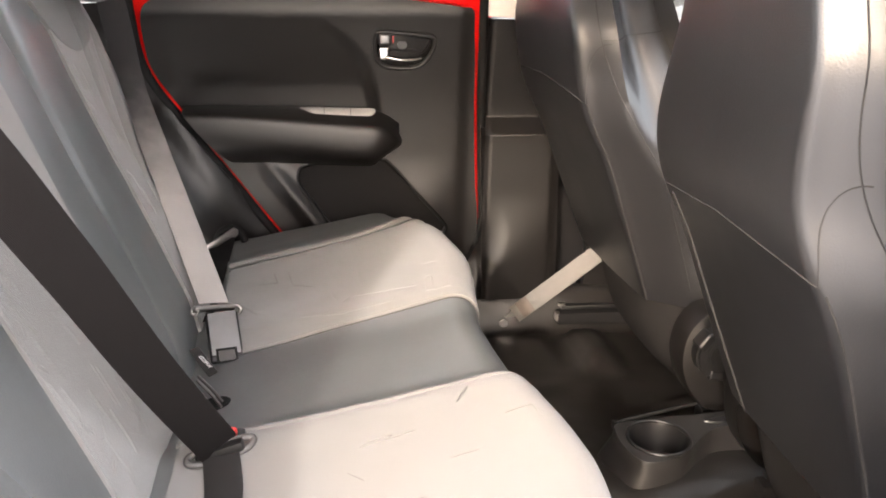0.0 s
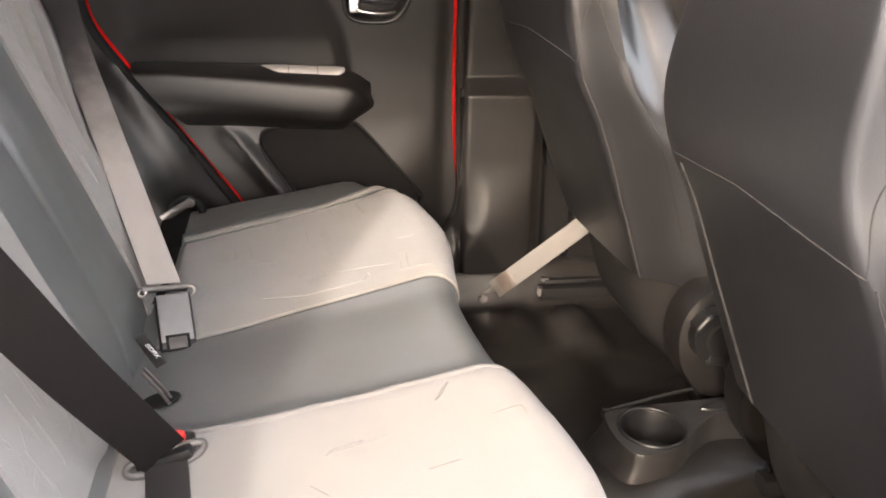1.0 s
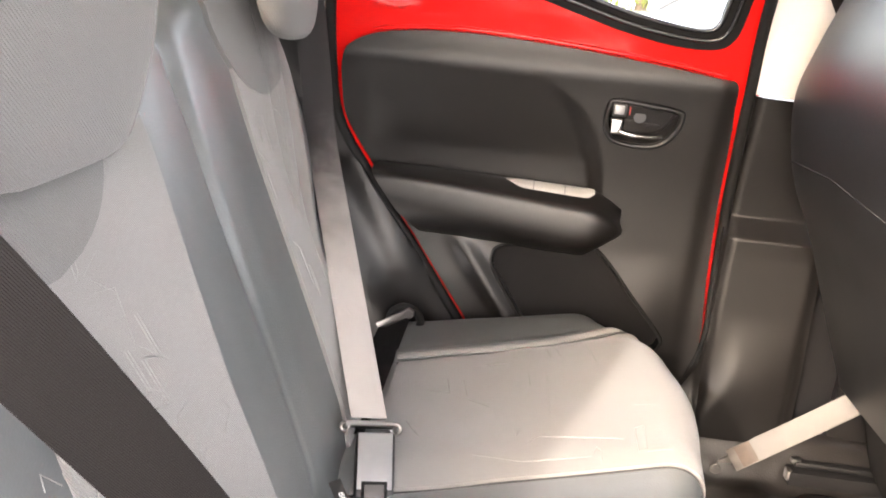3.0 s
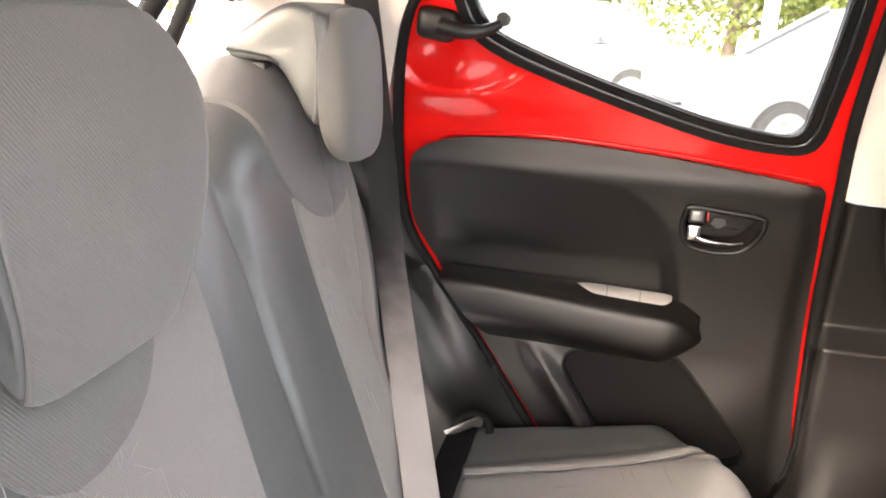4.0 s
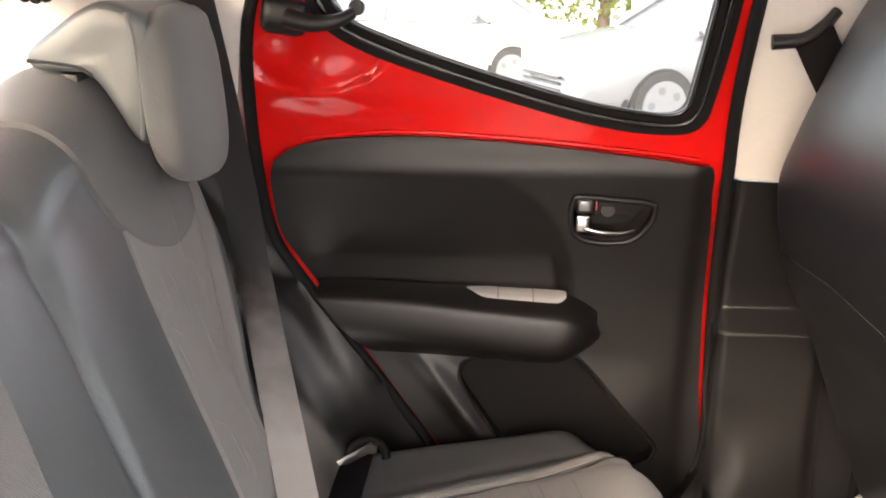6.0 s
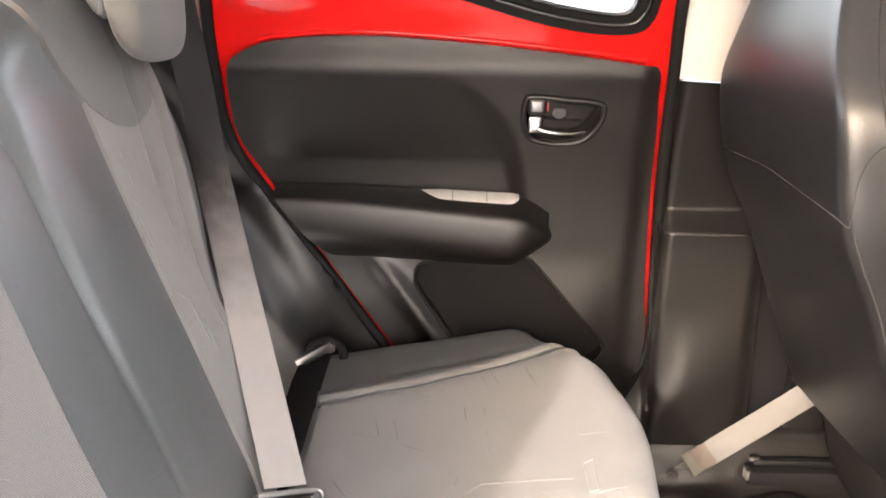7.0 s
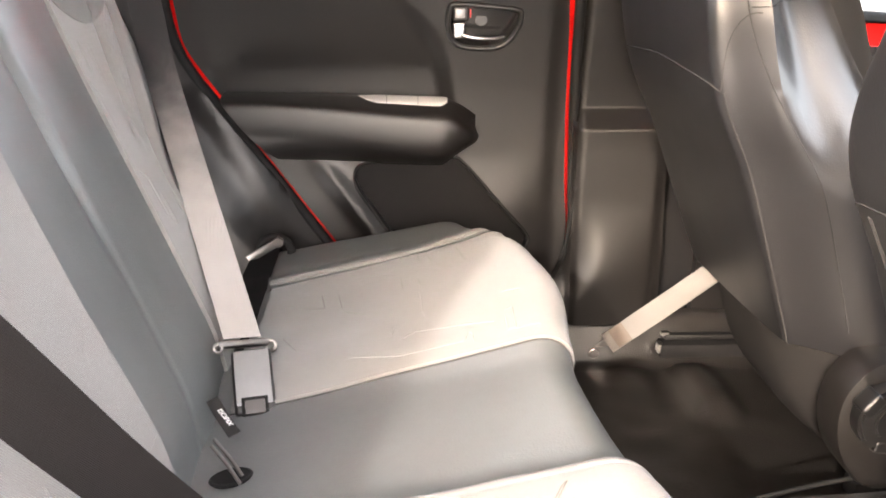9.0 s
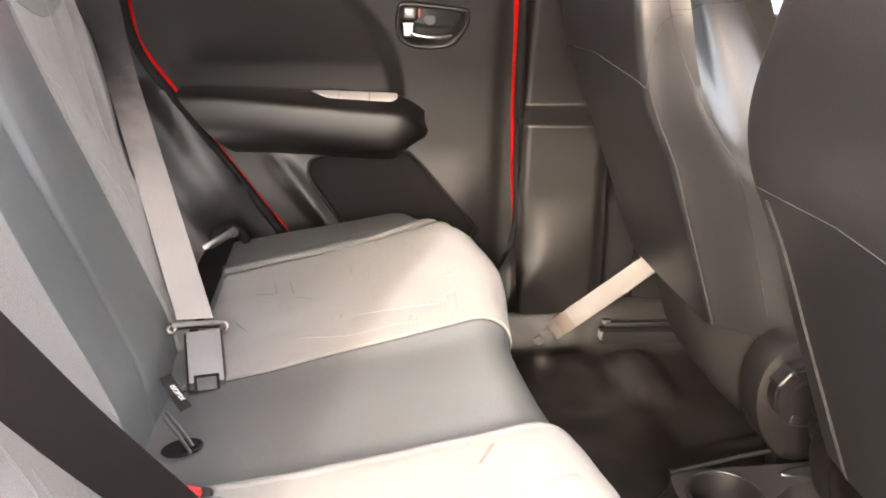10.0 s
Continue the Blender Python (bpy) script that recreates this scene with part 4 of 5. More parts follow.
    for side in (1, -1):
        part("edge_roll", tube([offset(cushion_surface, side * (edge_out(v) + 0.011), v, 0.001) for v in span(0.05, 0.56, 60)], 0.0075, 8, flat=0.6), FABRIC, bench, "pale rolled cloth edge")
    part("edge_roll", tube([offset(cushion_surface, edge_near(v) - 0.013, v, 0.000) for v in span(0.05, 0.56, 60)], 0.0095, 8, flat=0.6), FABRIC, bench, "pale rolled cloth edge")
    for e in (edge_in, edge_near, edge_out):
        part("seam", tube([offset(cushion_surface, e(v), v, -0.0005) for v in span(0.05, 0.60, 60)], 0.0012, 6), STITCH, bench)
    # dark sheet over the cushion's rear edge paints the shade of the crease
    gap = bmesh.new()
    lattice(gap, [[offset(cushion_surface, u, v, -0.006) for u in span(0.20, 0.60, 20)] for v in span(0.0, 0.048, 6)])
    part("cushion_gap_shade", gap, POCKETBLACK, bench, "dark sheet standing in for the shade behind the cushion")
    # cloth panels of the backrest
    def bin_far(v):
        return curve(v, (0.0, 0.10, 0.30, 0.48, 0.54), (0.168, 0.181, 0.217, 0.250, 0.262))
    def bin_near(v):
        return curve(v, (0.0, 0.05, 0.15, 0.24, 0.32, 0.39, 0.45, 0.54), (-0.064, -0.060, -0.045, -0.037, -0.025, -0.012, 0.000, 0.008))
    def bout_near(v):
        y = curve(v, (0.0, 0.11, 0.20, 0.30, 0.42, 0.54), (-0.300, -0.290, -0.279, -0.263, -0.245, -0.235))
        return -0.20 + (y + 0.20) * 0.355 / (back_edge(0.50 + v, True) - 0.20)
    bf = part("cloth_panel", pad(back_surface, bin_far, lambda v: 0.515, 0.05, 0.535, 30, 60, 0.004), FABRIC, bench, "grey woven cloth panel")
    bn = part("cloth_panel", pad(back_surface, bout_near, bin_near, 0.05, 0.535, 40, 60, 0.004), FABRIC, bench, "grey woven cloth panel")
    strokes(back_surface, [(-0.36, -0.08, 0.08, 0.30), (-0.36, -0.08, 0.25, 0.44)], 60, 8, bn, RAISED, 0.0042)
    strokes(back_surface, [(0.24, 0.44, 0.10, 0.42)], 24, 9, bf, RAISED, 0.0042)
    rnd = random.Random(21)
    for k in range(7):
        u, v = rnd.uniform(-0.34, -0.10), rnd.uniform(0.10, 0.36)
        zig = []
        for i in range(rnd.choice((4, 5, 6))):
            zig.append((u, v))
            u += 0.020 if i % 2 else -0.006
            v += -0.006 if i % 2 else 0.042
        bm = bmesh.new()
        for side in (0.0, 0.0035):
            pts = []
            for p, q in zip(zig, zig[1:]):
                pts += [offset(back_surface, lerp(p[0], q[0], t) + side, lerp(p[1], q[1], t), 0.0041) for t in span(0, 1, 8)[:-1]]
            tube(pts, 0.0006, 4, bm=bm)
        part("embroidered_line", bm, RAISED, bn)
    # cloth collars round the head restraints
    for cy, w, low, e in ((0.366, 0.138, 0.452, 3.0), (-0.200, 0.150, 0.390, 2.5)):
        def half(v):
            return w * math.sqrt(max(0.02, 1 - max(0.0, (0.585 - v) / (0.585 - low)) ** e))
        part("collar", pad(back_surface, lambda v: cy - half(v), lambda v: cy + half(v), low + 0.001, 0.80, 26, 44, 0.0055), CLOTH, bench, "grey mesh cloth collar")
    # child seat anchors in the gap
    for dy in (0.0, 0.012):
        part("anchor_bar", tube(spline([(-0.092, -0.013 + dy, 0.578), (-0.083, -0.022 + dy, 0.573), (-0.070, -0.036 + dy, 0.567), (-0.058, -0.050 + dy, 0.559)], 6), 0.0020, 8), STEEL, bench, "steel child seat anchor")
    part("anchor_guide", ring(0.0135, 0.0016, (-0.070, -0.036, 0.5565), Matrix.Rotation(radians(-10), 4, "Y") @ Matrix.Scale(1.5, 4, (1, 0, 0)), 24), RUBBER, bench)
    part("anchor_well", disc(0.0135, 0.004, (-0.070, -0.036, 0.5555), Matrix.Rotation(radians(-10), 4, "Y") @ Matrix.Scale(1.5, 4, (1, 0, 0)), 20, 0), POCKETBLACK, bench)
    tag = part("fabric_tag", ribbon([(-0.106, 0.060, 0.588), (-0.093, 0.044, 0.577), (-0.077, 0.025, 0.566)], (0.55, 0.60, 0.25), 0.014, 0.0012), SMOOTH, bench, "black fabric tag printed ISOFIX")
    text = bpy.data.curves.new("print", "FONT")
    text.body, text.size, text.extrude, text.align_x, text.align_y = "ISOFIX", 0.0085, 0.0002, "CENTER", "CENTER"
    text.materials.append(WHITE)
    word = new("print", text)
    word.parent = tag
    along = Vector((0.025, -0.027, -0.015)).normalized()
    facing = Vector((0.45, -0.30, 0.80))
    facing = (facing - along * facing.dot(along)).normalized()
    up = facing.cross(along)
    m = Matrix((along, up, facing)).transposed().to_4x4()
    m.translation = Vector((-0.090, 0.041, 0.5750)) + facing * 0.0026 - origin(tag)
    word.matrix_basis = m
    tagged(word, "white printed word ISOFIX")


# ---------- belts ----------
def buckle(at, lean, turn, label, red):
    """A belt buckle with its tongue, standing in the gap of the bench."""
    thing = empty("belt_buckle", at, label, "belt buckle", "rear belt buckles")
    m = Matrix.Rotation(turn, 4, "Z") @ Matrix.Rotation(lean, 4, "X")
    def put(bm):
        bmesh.ops.transform(bm, matrix=Matrix.Translation(at) @ m, verts=bm.verts)
        return bm
    body = part("body", put(box((0.046, 0.024, 0.078), (0, 0, 0.0), 0.005, seg=3)), SMOOTH, thing)
    part("label_face", put(box((0.040, 0.002, 0.066), (0, -0.0125, 0.004), 0.001)), BUCKLE, body)
    if red:
        part("button", put(box((0.032, 0.016, 0.014), (0, -0.004, 0.040), 0.003)), REDTAB, thing, "red release button")
    else:
        part("socket", put(box((0.030, 0.003, 0.022), (0.0, -0.0125, -0.031), 0.001)), POCKETBLACK, body)
        part("button", put(box((0.022, 0.004, 0.016), (0.0, -0.0135, -0.032), 0.0015)), WORN, thing, "worn grey release button")
    return thing, m


def build_belts():
    belt = empty("rear_seat_belt", (-0.33, 0.545, 1.235), "rear seat belt hanging from the pillar to its buckle", "seat belt", "rear seat belts")
    # far belt
    path = spline([(-0.303, 0.501, 1.250), (-0.301, 0.506, 1.225), (-0.288, 0.530, 1.10), (-0.272, 0.540, 0.97), (-0.256, 0.525, 0.875), (-0.202, 0.410, 0.783), (-0.143, 0.280, 0.692), (-0.090, 0.163, 0.610)], 10)
    across = [Vector((0.93, 0.35, 0)).lerp(Vector((0.80, 0.56, -0.18)), i / len(path)) for i in range(len(path))]
    part("webbing", ribbon(path, across, 0.047), WEB_SHADED, belt, "pale webbing with shade painted black above")
    part("slot_bezel", box((0.112, 0.022, 0.020), (-0.284, 0.512, 1.256), 0.008, Matrix.Rotation(radians(-27), 4, "Y") @ Matrix.Rotation(radians(-18), 4, "X"), seg=3), POCKETBLACK, belt)
    a, b = Vector((-0.115, 0.143, 0.610)), Vector((-0.062, 0.170, 0.600))
    part("tongue", tube([a, a.lerp(b, 0.5), b], 0.0034, 8, flat=1.6), STEEL, belt, "steel tongue")
    part("tongue_ear", ring(0.0045, 0.0026, a + Vector((0.0, 0.0, -0.004)), Matrix.Rotation(radians(70), 4, "X"), 18), STEEL, belt)
    part("tongue_ear", ring(0.0062, 0.0026, b + Vector((0.003, 0.001, -0.005)), Matrix.Rotation(radians(70), 4, "X"), 18), STEEL, belt)
    thing, m = buckle((-0.073, 0.121, 0.571), radians(-50), radians(12), "black belt buckle standing upright in the seat gap", False)
    # lower anchor by the wheel arch
    anchor = empty("belt_anchor", (-0.125, 0.555, 0.565), "steel belt anchor in a dark recess", "belt anchor")
    part("plate", box((0.060, 0.006, 0.014), (-0.128, 0.548, 0.572), 0.003, Matrix.Rotation(radians(-32), 4, "Y")), STEEL, anchor)
    part("recess", ring(0.026, 0.007, (-0.110, 0.560, 0.566), Matrix.Rotation(radians(90), 4, "X"), 28), POCKETBLACK, anchor)
    part("bolt", disc(0.009, 0.010, (-0.102, 0.544, 0.588), Matrix.Rotation(radians(90), 4, "X"), 6, 0.001), STEEL, anchor)
    # near belt
    belt2 = empty("rear_seat_belt", (-0.33, -0.545, 1.235), "black rear seat belt drawn across the bench to its buckle", "seat belt", "rear seat belts")
    path = spline([(-0.315, -0.541, 1.265), (-0.25, -0.515, 1.17), (-0.162, -0.445, 1.025), (-0.120, -0.36, 0.882), (-0.085, -0.27, 0.732), (-0.043, -0.176, 0.580)], 12)
    across = [Vector((0.70, 0.42, 0.56))] * len(path)
    part("webbing", ribbon(path, across, 0.047), WEB_DARK, belt2, "black webbing")
    lap = spline([(-0.042, -0.184, 0.577), (-0.037, -0.212, 0.572), (-0.032, -0.255, 0.570), (-0.034, -0.33, 0.572), (-0.060, -0.42, 0.572)], 8)
    part("lap_webbing", ribbon(lap, (0.95, 0.10, 0.12), 0.041), WEB_TAIL, belt2, "black webbing")
    a, b = Vector((-0.074, -0.190, 0.570)), Vector((-0.013, -0.174, 0.579))
    loop = spline([a, a.lerp(b, 0.5) + Vector((0.002, -0.004, -0.003)), b, b + Vector((0.003, 0.010, 0.007)), a.lerp(b, 0.5) + Vector((0, 0.010, 0.009)), a + Vector((-0.002, 0.010, 0.005))], 6, closed=True)
    part("tongue", tube(loop, 0.0042, 8, closed=True), WORN, belt2, "dark steel tongue loop")
    part("tongue_cover", box((0.056, 0.014, 0.012), a.lerp(b, 0.5) + Vector((0, 0.004, 0.004)), 0.004, Matrix.Rotation(radians(-18), 4, "Y")), SMOOTH, belt2)
    buckle((-0.041, -0.141, 0.545), radians(12), radians(-10), "black belt buckle with a red button in the seat gap", True)


# ---------- the front seats ----------
def front_seat(cy, dx, label, knob_side):
    seat = empty("bucket_seat", (0.75 + dx, cy, 0.36), label, "car seat", "front seats")
    zs = (0.50, 0.60, 0.70, 0.80, 0.87, 0.93, 1.00, 1.06, 1.14, 1.22, 1.29)
    xb = (0.625, 0.585, 0.545, 0.505, 0.470, 0.452, 0.442, 0.445, 0.460, 0.486, 0.525) if cy > 0 else (0.625, 0.585, 0.545, 0.505, 0.470, 0.452, 0.442, 0.440, 0.440, 0.446, 0.475)
    hw = (0.215, 0.228, 0.236, 0.240, 0.240, 0.238, 0.230, 0.188, 0.142, 0.116, 0.070) if cy > 0 else (0.215, 0.228, 0.236, 0.240, 0.236, 0.220, 0.200, 0.182, 0.150, 0.120, 0.070)
    dp = (0.150, 0.160, 0.168, 0.172, 0.172, 0.166, 0.152, 0.140, 0.125, 0.110, 0.050)
    skew, lean, drift = (0.06, 0.30, 0.0) if cy > 0 else (0.0, 0.0, 0.045)
    half = spline([(0.0, 0.0, 0), (0.001, 0.08, 0), (0.003, 0.150, 0), (0.008, 0.168, 0), (0.026, 0.180, 0), (0.073, 0.214, 0), (0.122, 0.233, 0), (0.158, 0.231, 0), (0.172, 0.208, 0),
                   (0.160, 0.175, 0), (0.142, 0.12, 0), (0.136, 0.06, 0), (0.134, 0.0, 0)], 5)
    count = len(half) - 1
    def section(s, z, grow=0.0):
        """s: 0 at the middle of the back, 1 at the middle of the front; minus: the other side."""
        w, d, x0 = curve(z, zs, hw) / 0.24, curve(z, zs, dp) / 0.17, curve(z, zs, xb)
        f = min(abs(s), 1.0) * count
        i = min(int(f), count - 1)
        p = half[i].lerp(half[i + 1], f - i)
        t = (half[i + 1] - half[i]).normalized()
        sign = 1 if s >= 0 else -1
        y = sign * (p.y * w * (1 - lean * max(0.0, min(1.0, (z - 0.79) / 0.22)) * step(0.206, 0.228, p.y)) + grow * t.x)
        return (x0 + (p.x * d) - grow * t.y + dx - skew * y, cy + y - drift * step(0.90, 1.06, z), z)
    bm = bmesh.new()
    ring_s = [i / count for i in range(count)] + [-1 + i / count for i in range(count)]
    zz = [0.563, 0.564, 0.567] + span(0.574, 1.26, 58) + [1.275, 1.285, 1.29]
    rows = [[section(a, z, -0.006 if z < 0.5635 else 0.0) for a in ring_s] for z in zz]
    vs = lattice(bm, rows, close_u=True)
    bm.faces.new(vs[0])
    bm.faces.new(vs[-1])
    part("backrest", bm, LEATHER, seat, "black leatherette backrest with integrated headrest")
    # seams: level over the back, rising over the bolsters, and down the corners
    def seam(pts, r=0.0006):
        part("seam", tube(pts, r, 6), STITCH, seat)
    corner = 3.1 / 12
    v_z = 0.897 if cy > 0 else 0.852
    def rise(a):
        a = abs(a)
        return v_z + (0.018 * (1 - a / corner) if a < corner else 0.092 * step(corner - 0.02, 0.38, a) + 0.10 * max(0.0, a - 0.40))
    seam([section(a, rise(a) + (0.012 * a if cy > 0 else -0.012 * a), 0.0004) for a in span(-0.385, 0.385, 110)], 0.0007)
    shift = {(True, 1): 0.0, (True, -1): 0.0, (False, 1): -0.125, (False, -1): 0.0}
    for s in (1, -1):
        for pair in (0.0, 0.006):
            seam([section(s * (corner + shift[cy > 0, s] + pair + 0.012 * math.sin(9 * z)), z, 0.0004) for z in span(0.562, v_z - 0.004, 40)], 0.0006)
        seam([section(s * lerp(0.418, 0.362, step(0.78, 1.02, z)), z, 0.0004) for z in span(0.60, 1.20, 60)], 0.0008)
        if cy > 0:      # the wing's front panel has a level seam of its own
            seam([section(s * a, 0.990 + 0.05 * (a - 0.37), 0.0004) for a in span(0.37, 0.62, 24)], 0.0007)
    # base of the seat
    bm = bmesh.new()
    rows = []
    for x in span(0.70, 1.06, 26):
        t = (x - 0.70) / 0.36
        top_z = 0.56 + 0.05 * t - 0.08 * step(0.85, 1.0, t)
        w = 0.235 - 0.04 * step(0.8, 1.0, t)
        row = []
        for i in range(28):
            a = 2 * math.pi * i / 28
            c, s = math.cos(a), math.sin(a)
            row.append((x + dx, cy + math.copysign(abs(c) ** 0.4, c) * w, (top_z + 0.43) / 2 + math.copysign(abs(s) ** 0.5, s) * (top_z - 0.43) / 2))
        rows.append(row)
    vs = lattice(bm, rows, close_u=True)
    bm.faces.new(vs[0])
    bm.faces.new(vs[-1])
    part("seat_base", bm, FELT, seat, "charcoal felt covered seat base")
    # felt apron under the backrest, drawn in towards the floor
    bm = bmesh.new()
    rows = []
    for z in span(0.375, 0.612, 22):
        x0 = curve(z, (0.375, 0.42, 0.455, 0.50, 0.55, 0.580, 0.612), (0.715, 0.667, 0.644, 0.628, 0.612, 0.602, 0.600)) + dx
        w = curve(z, (0.375, 0.45, 0.55, 0.63), (0.205, 0.212, 0.214, 0.210))
        rows.append([(x0 + 0.105 * abs(t) ** 4, cy + t * w, z) for t in span(-1, 1, 32)] + [(1.02 + dx, cy + t * 0.20, z) for t in span(1, -1, 6)])
    vs = lattice(bm, rows, close_u=True)
    bm.faces.new(vs[0])
    bm.faces.new(vs[-1])
    part("apron", bm, FELT, seat, "charcoal felt apron")
    # recliner cover and knob
    for s in ((-1,) if knob_side < 0 else (1, -1)):
        y = cy + s * 0.232
        t90 = Matrix.Rotation(radians(90), 4, "X")
        bm = bmesh.new()
        loop = spline([(0.655, 0, 0.555), (0.70, 0, 0.590), (0.78, 0, 0.575), (0.80, 0, 0.50), (0.77, 0, 0.42), (0.71, 0, 0.40), (0.665, 0, 0.44), (0.645, 0, 0.50)], 6, closed=True)
        c0 = Vector((0.72, 0, 0.50))
        rows = [[(c0.x + (p.x - c0.x) * k + dx, y + s * d, c0.z + (p.z - c0.z) * k) for p in loop] for k, d in ((1.0, -0.03), (1.0, 0.012), (0.96, 0.020), (0.80, 0.024), (0.3, 0.026))]
        vs = lattice(bm, rows, close_u=True)
        bm.faces.new(vs[-1])
        cover = part("recliner_cover", bm, PLASTIC, seat, "black plastic recliner cover")
        knob = part("recliner_knob", disc(0.044, 0.026, (0.700 + dx, y + s * 0.036, 0.520), t90, 36, 0.004), SMOOTH, cover, "ribbed round recliner knob")
        part("knob_cap", disc(0.026, 0.006, (0.700 + dx, y + s * 0.051, 0.520), t90, 32, 0.002), SMOOTH, knob)
        for i in range(3):
            a = 2 * math.pi * i / 3 + 0.4
            part("knob_grip", box((0.018, 0.028, 0.030), (0.700 + dx + 0.036 * math.cos(a), y + s * 0.036, 0.520 + 0.036 * math.sin(a)), 0.005, Matrix.Rotation(-a, 4, "Y"), seg=3), SMOOTH, knob)
    # rails
    for s in (1, -1):
        yr, x0 = cy + s * 0.20, 0.555 if cy > 0 and s > 0 else 0.70
        rail = part("seat_rail", box((1.12 - x0, 0.030, 0.026), ((1.12 + x0) / 2, yr, 0.368), 0.004), POCKETBLACK, seat, "black seat rail")
        part("slide_bar", box((1.11 - x0, 0.014, 0.010), ((1.13 + x0) / 2, yr + 0.006, 0.3885), 0.003), SMOOTH, rail)
        part("rail_foot", box((0.05, 0.034, 0.040), (x0 + 0.22, yr, 0.345), 0.006), POCKETBLACK, rail)
        if x0 < 0.6:
            part("rail_stop", box((0.012, 0.018, 0.018), (x0 + 0.002, yr - 0.004, 0.372), 0.003), STEEL, rail, "bright steel rail end")
            part("rail_stop", box((0.016, 0.010, 0.008), (x0 + 0.012, yr + 0.006, 0.394), 0.002), STEEL, rail, "bright steel rail end")


# ---------- floor things ----------
def build_console():
    con = empty("centre_console", (0.75, 0.05, 0.35), "black plastic centre console with a rear cup holder", "console")
    top_z = 0.405
    outline = spline([(0.518, 0.078, 0), (0.532, 0.100, 0), (0.60, 0.108, 0), (0.70, 0.114, 0), (0.80, 0.124, 0), (0.95, 0.115, 0), (0.95, 0.05, 0), (0.78, 0.070, 0), (0.69, 0.072, 0), (0.645, 0.046, 0), (0.605, 0.008, 0), (0.565, -0.008, 0), (0.532, -0.004, 0), (0.518, 0.035, 0)], 6, closed=True)
    c = Vector((0.578, 0.051, 0))
    cup = [(c.x + 0.047 * math.cos(a), c.y + 0.047 * math.sin(a)) for a in (2 * math.pi * i / 40 for i in range(40))]
    bm = bmesh.new()
    edges = []
    for loop in ([(p.x, p.y) for p in outline], cup):
        vv = [bm.verts.new((x, y, top_z)) for x, y in loop]
        edges += [bm.edges.new((vv[i], vv[(i + 1) % len(vv)])) for i in range(len(vv))]
    bmesh.ops.triangle_fill(bm, use_beauty=True, edges=edges, normal=(0, 0, 1))
    mid = Vector((0.64, 0.055, 0))
    rows = [[(mid.x + (p.x - mid.x) * k, mid.y + (p.y - mid.y) * k, z) for p in outline] for k, z in ((1.0, top_z), (1.012, top_z - 0.003), (1.018, top_z - 0.008), (1.03, top_z - 0.02), (1.14, 0.36), (1.22, 0.338), (1.26, 0.315))]
    lattice(bm, rows, close_u=True)
    body = part("body", bm, CONSOLE, con, "dark grey grained plastic body")
    bm = bmesh.new()
    rows = [[(c.x + (x - c.x) * k, c.y + (y - c.y) * k, z) for x, y in cup] for k, z in ((1.0, top_z), (0.97, top_z - 0.004), (0.92, top_z - 0.05), (0.88, top_z - 0.062))]
    vs = lattice(bm, rows, close_u=True)
    bm.faces.new(vs[-1])
    part("cup_well", bm, SMOOTH, con, "deep round cup holder")
    part("cup_rim", ring(0.048, 0.0028, (c.x, c.y, top_z + 0.001), None, 48), SMOOTH, con)
    part("tray_lip", tube(spline([(0.670, 0.088, top_z + 0.001), (0.70, 0.104, top_z + 0.001), (0.78, 0.112, top_z + 0.001), (0.79, 0.086, top_z + 0.001), (0.72, 0.082, top_z + 0.001)], 5, closed=True), 0.0025, 6, closed=True), SMOOTH, con)
    rod = empty("floor_rod", (0.62, 0.118, 0.41), "thin black rod lying along the console", "rod")
    part("bar", tube([(0.527, 0.106, 0.402), (0.63, 0.128, 0.408), (0.75, 0.150, 0.414)], 0.0032, 8), RUBBER, rod)
    part("clip", box((0.010, 0.010, 0.016), (0.527, 0.106, 0.398), 0.003), SMOOTH, rod)
    part("fixing", box((0.024, 0.012, 0.016), (0.742, 0.140, 0.425), 0.003), STEEL, rod)


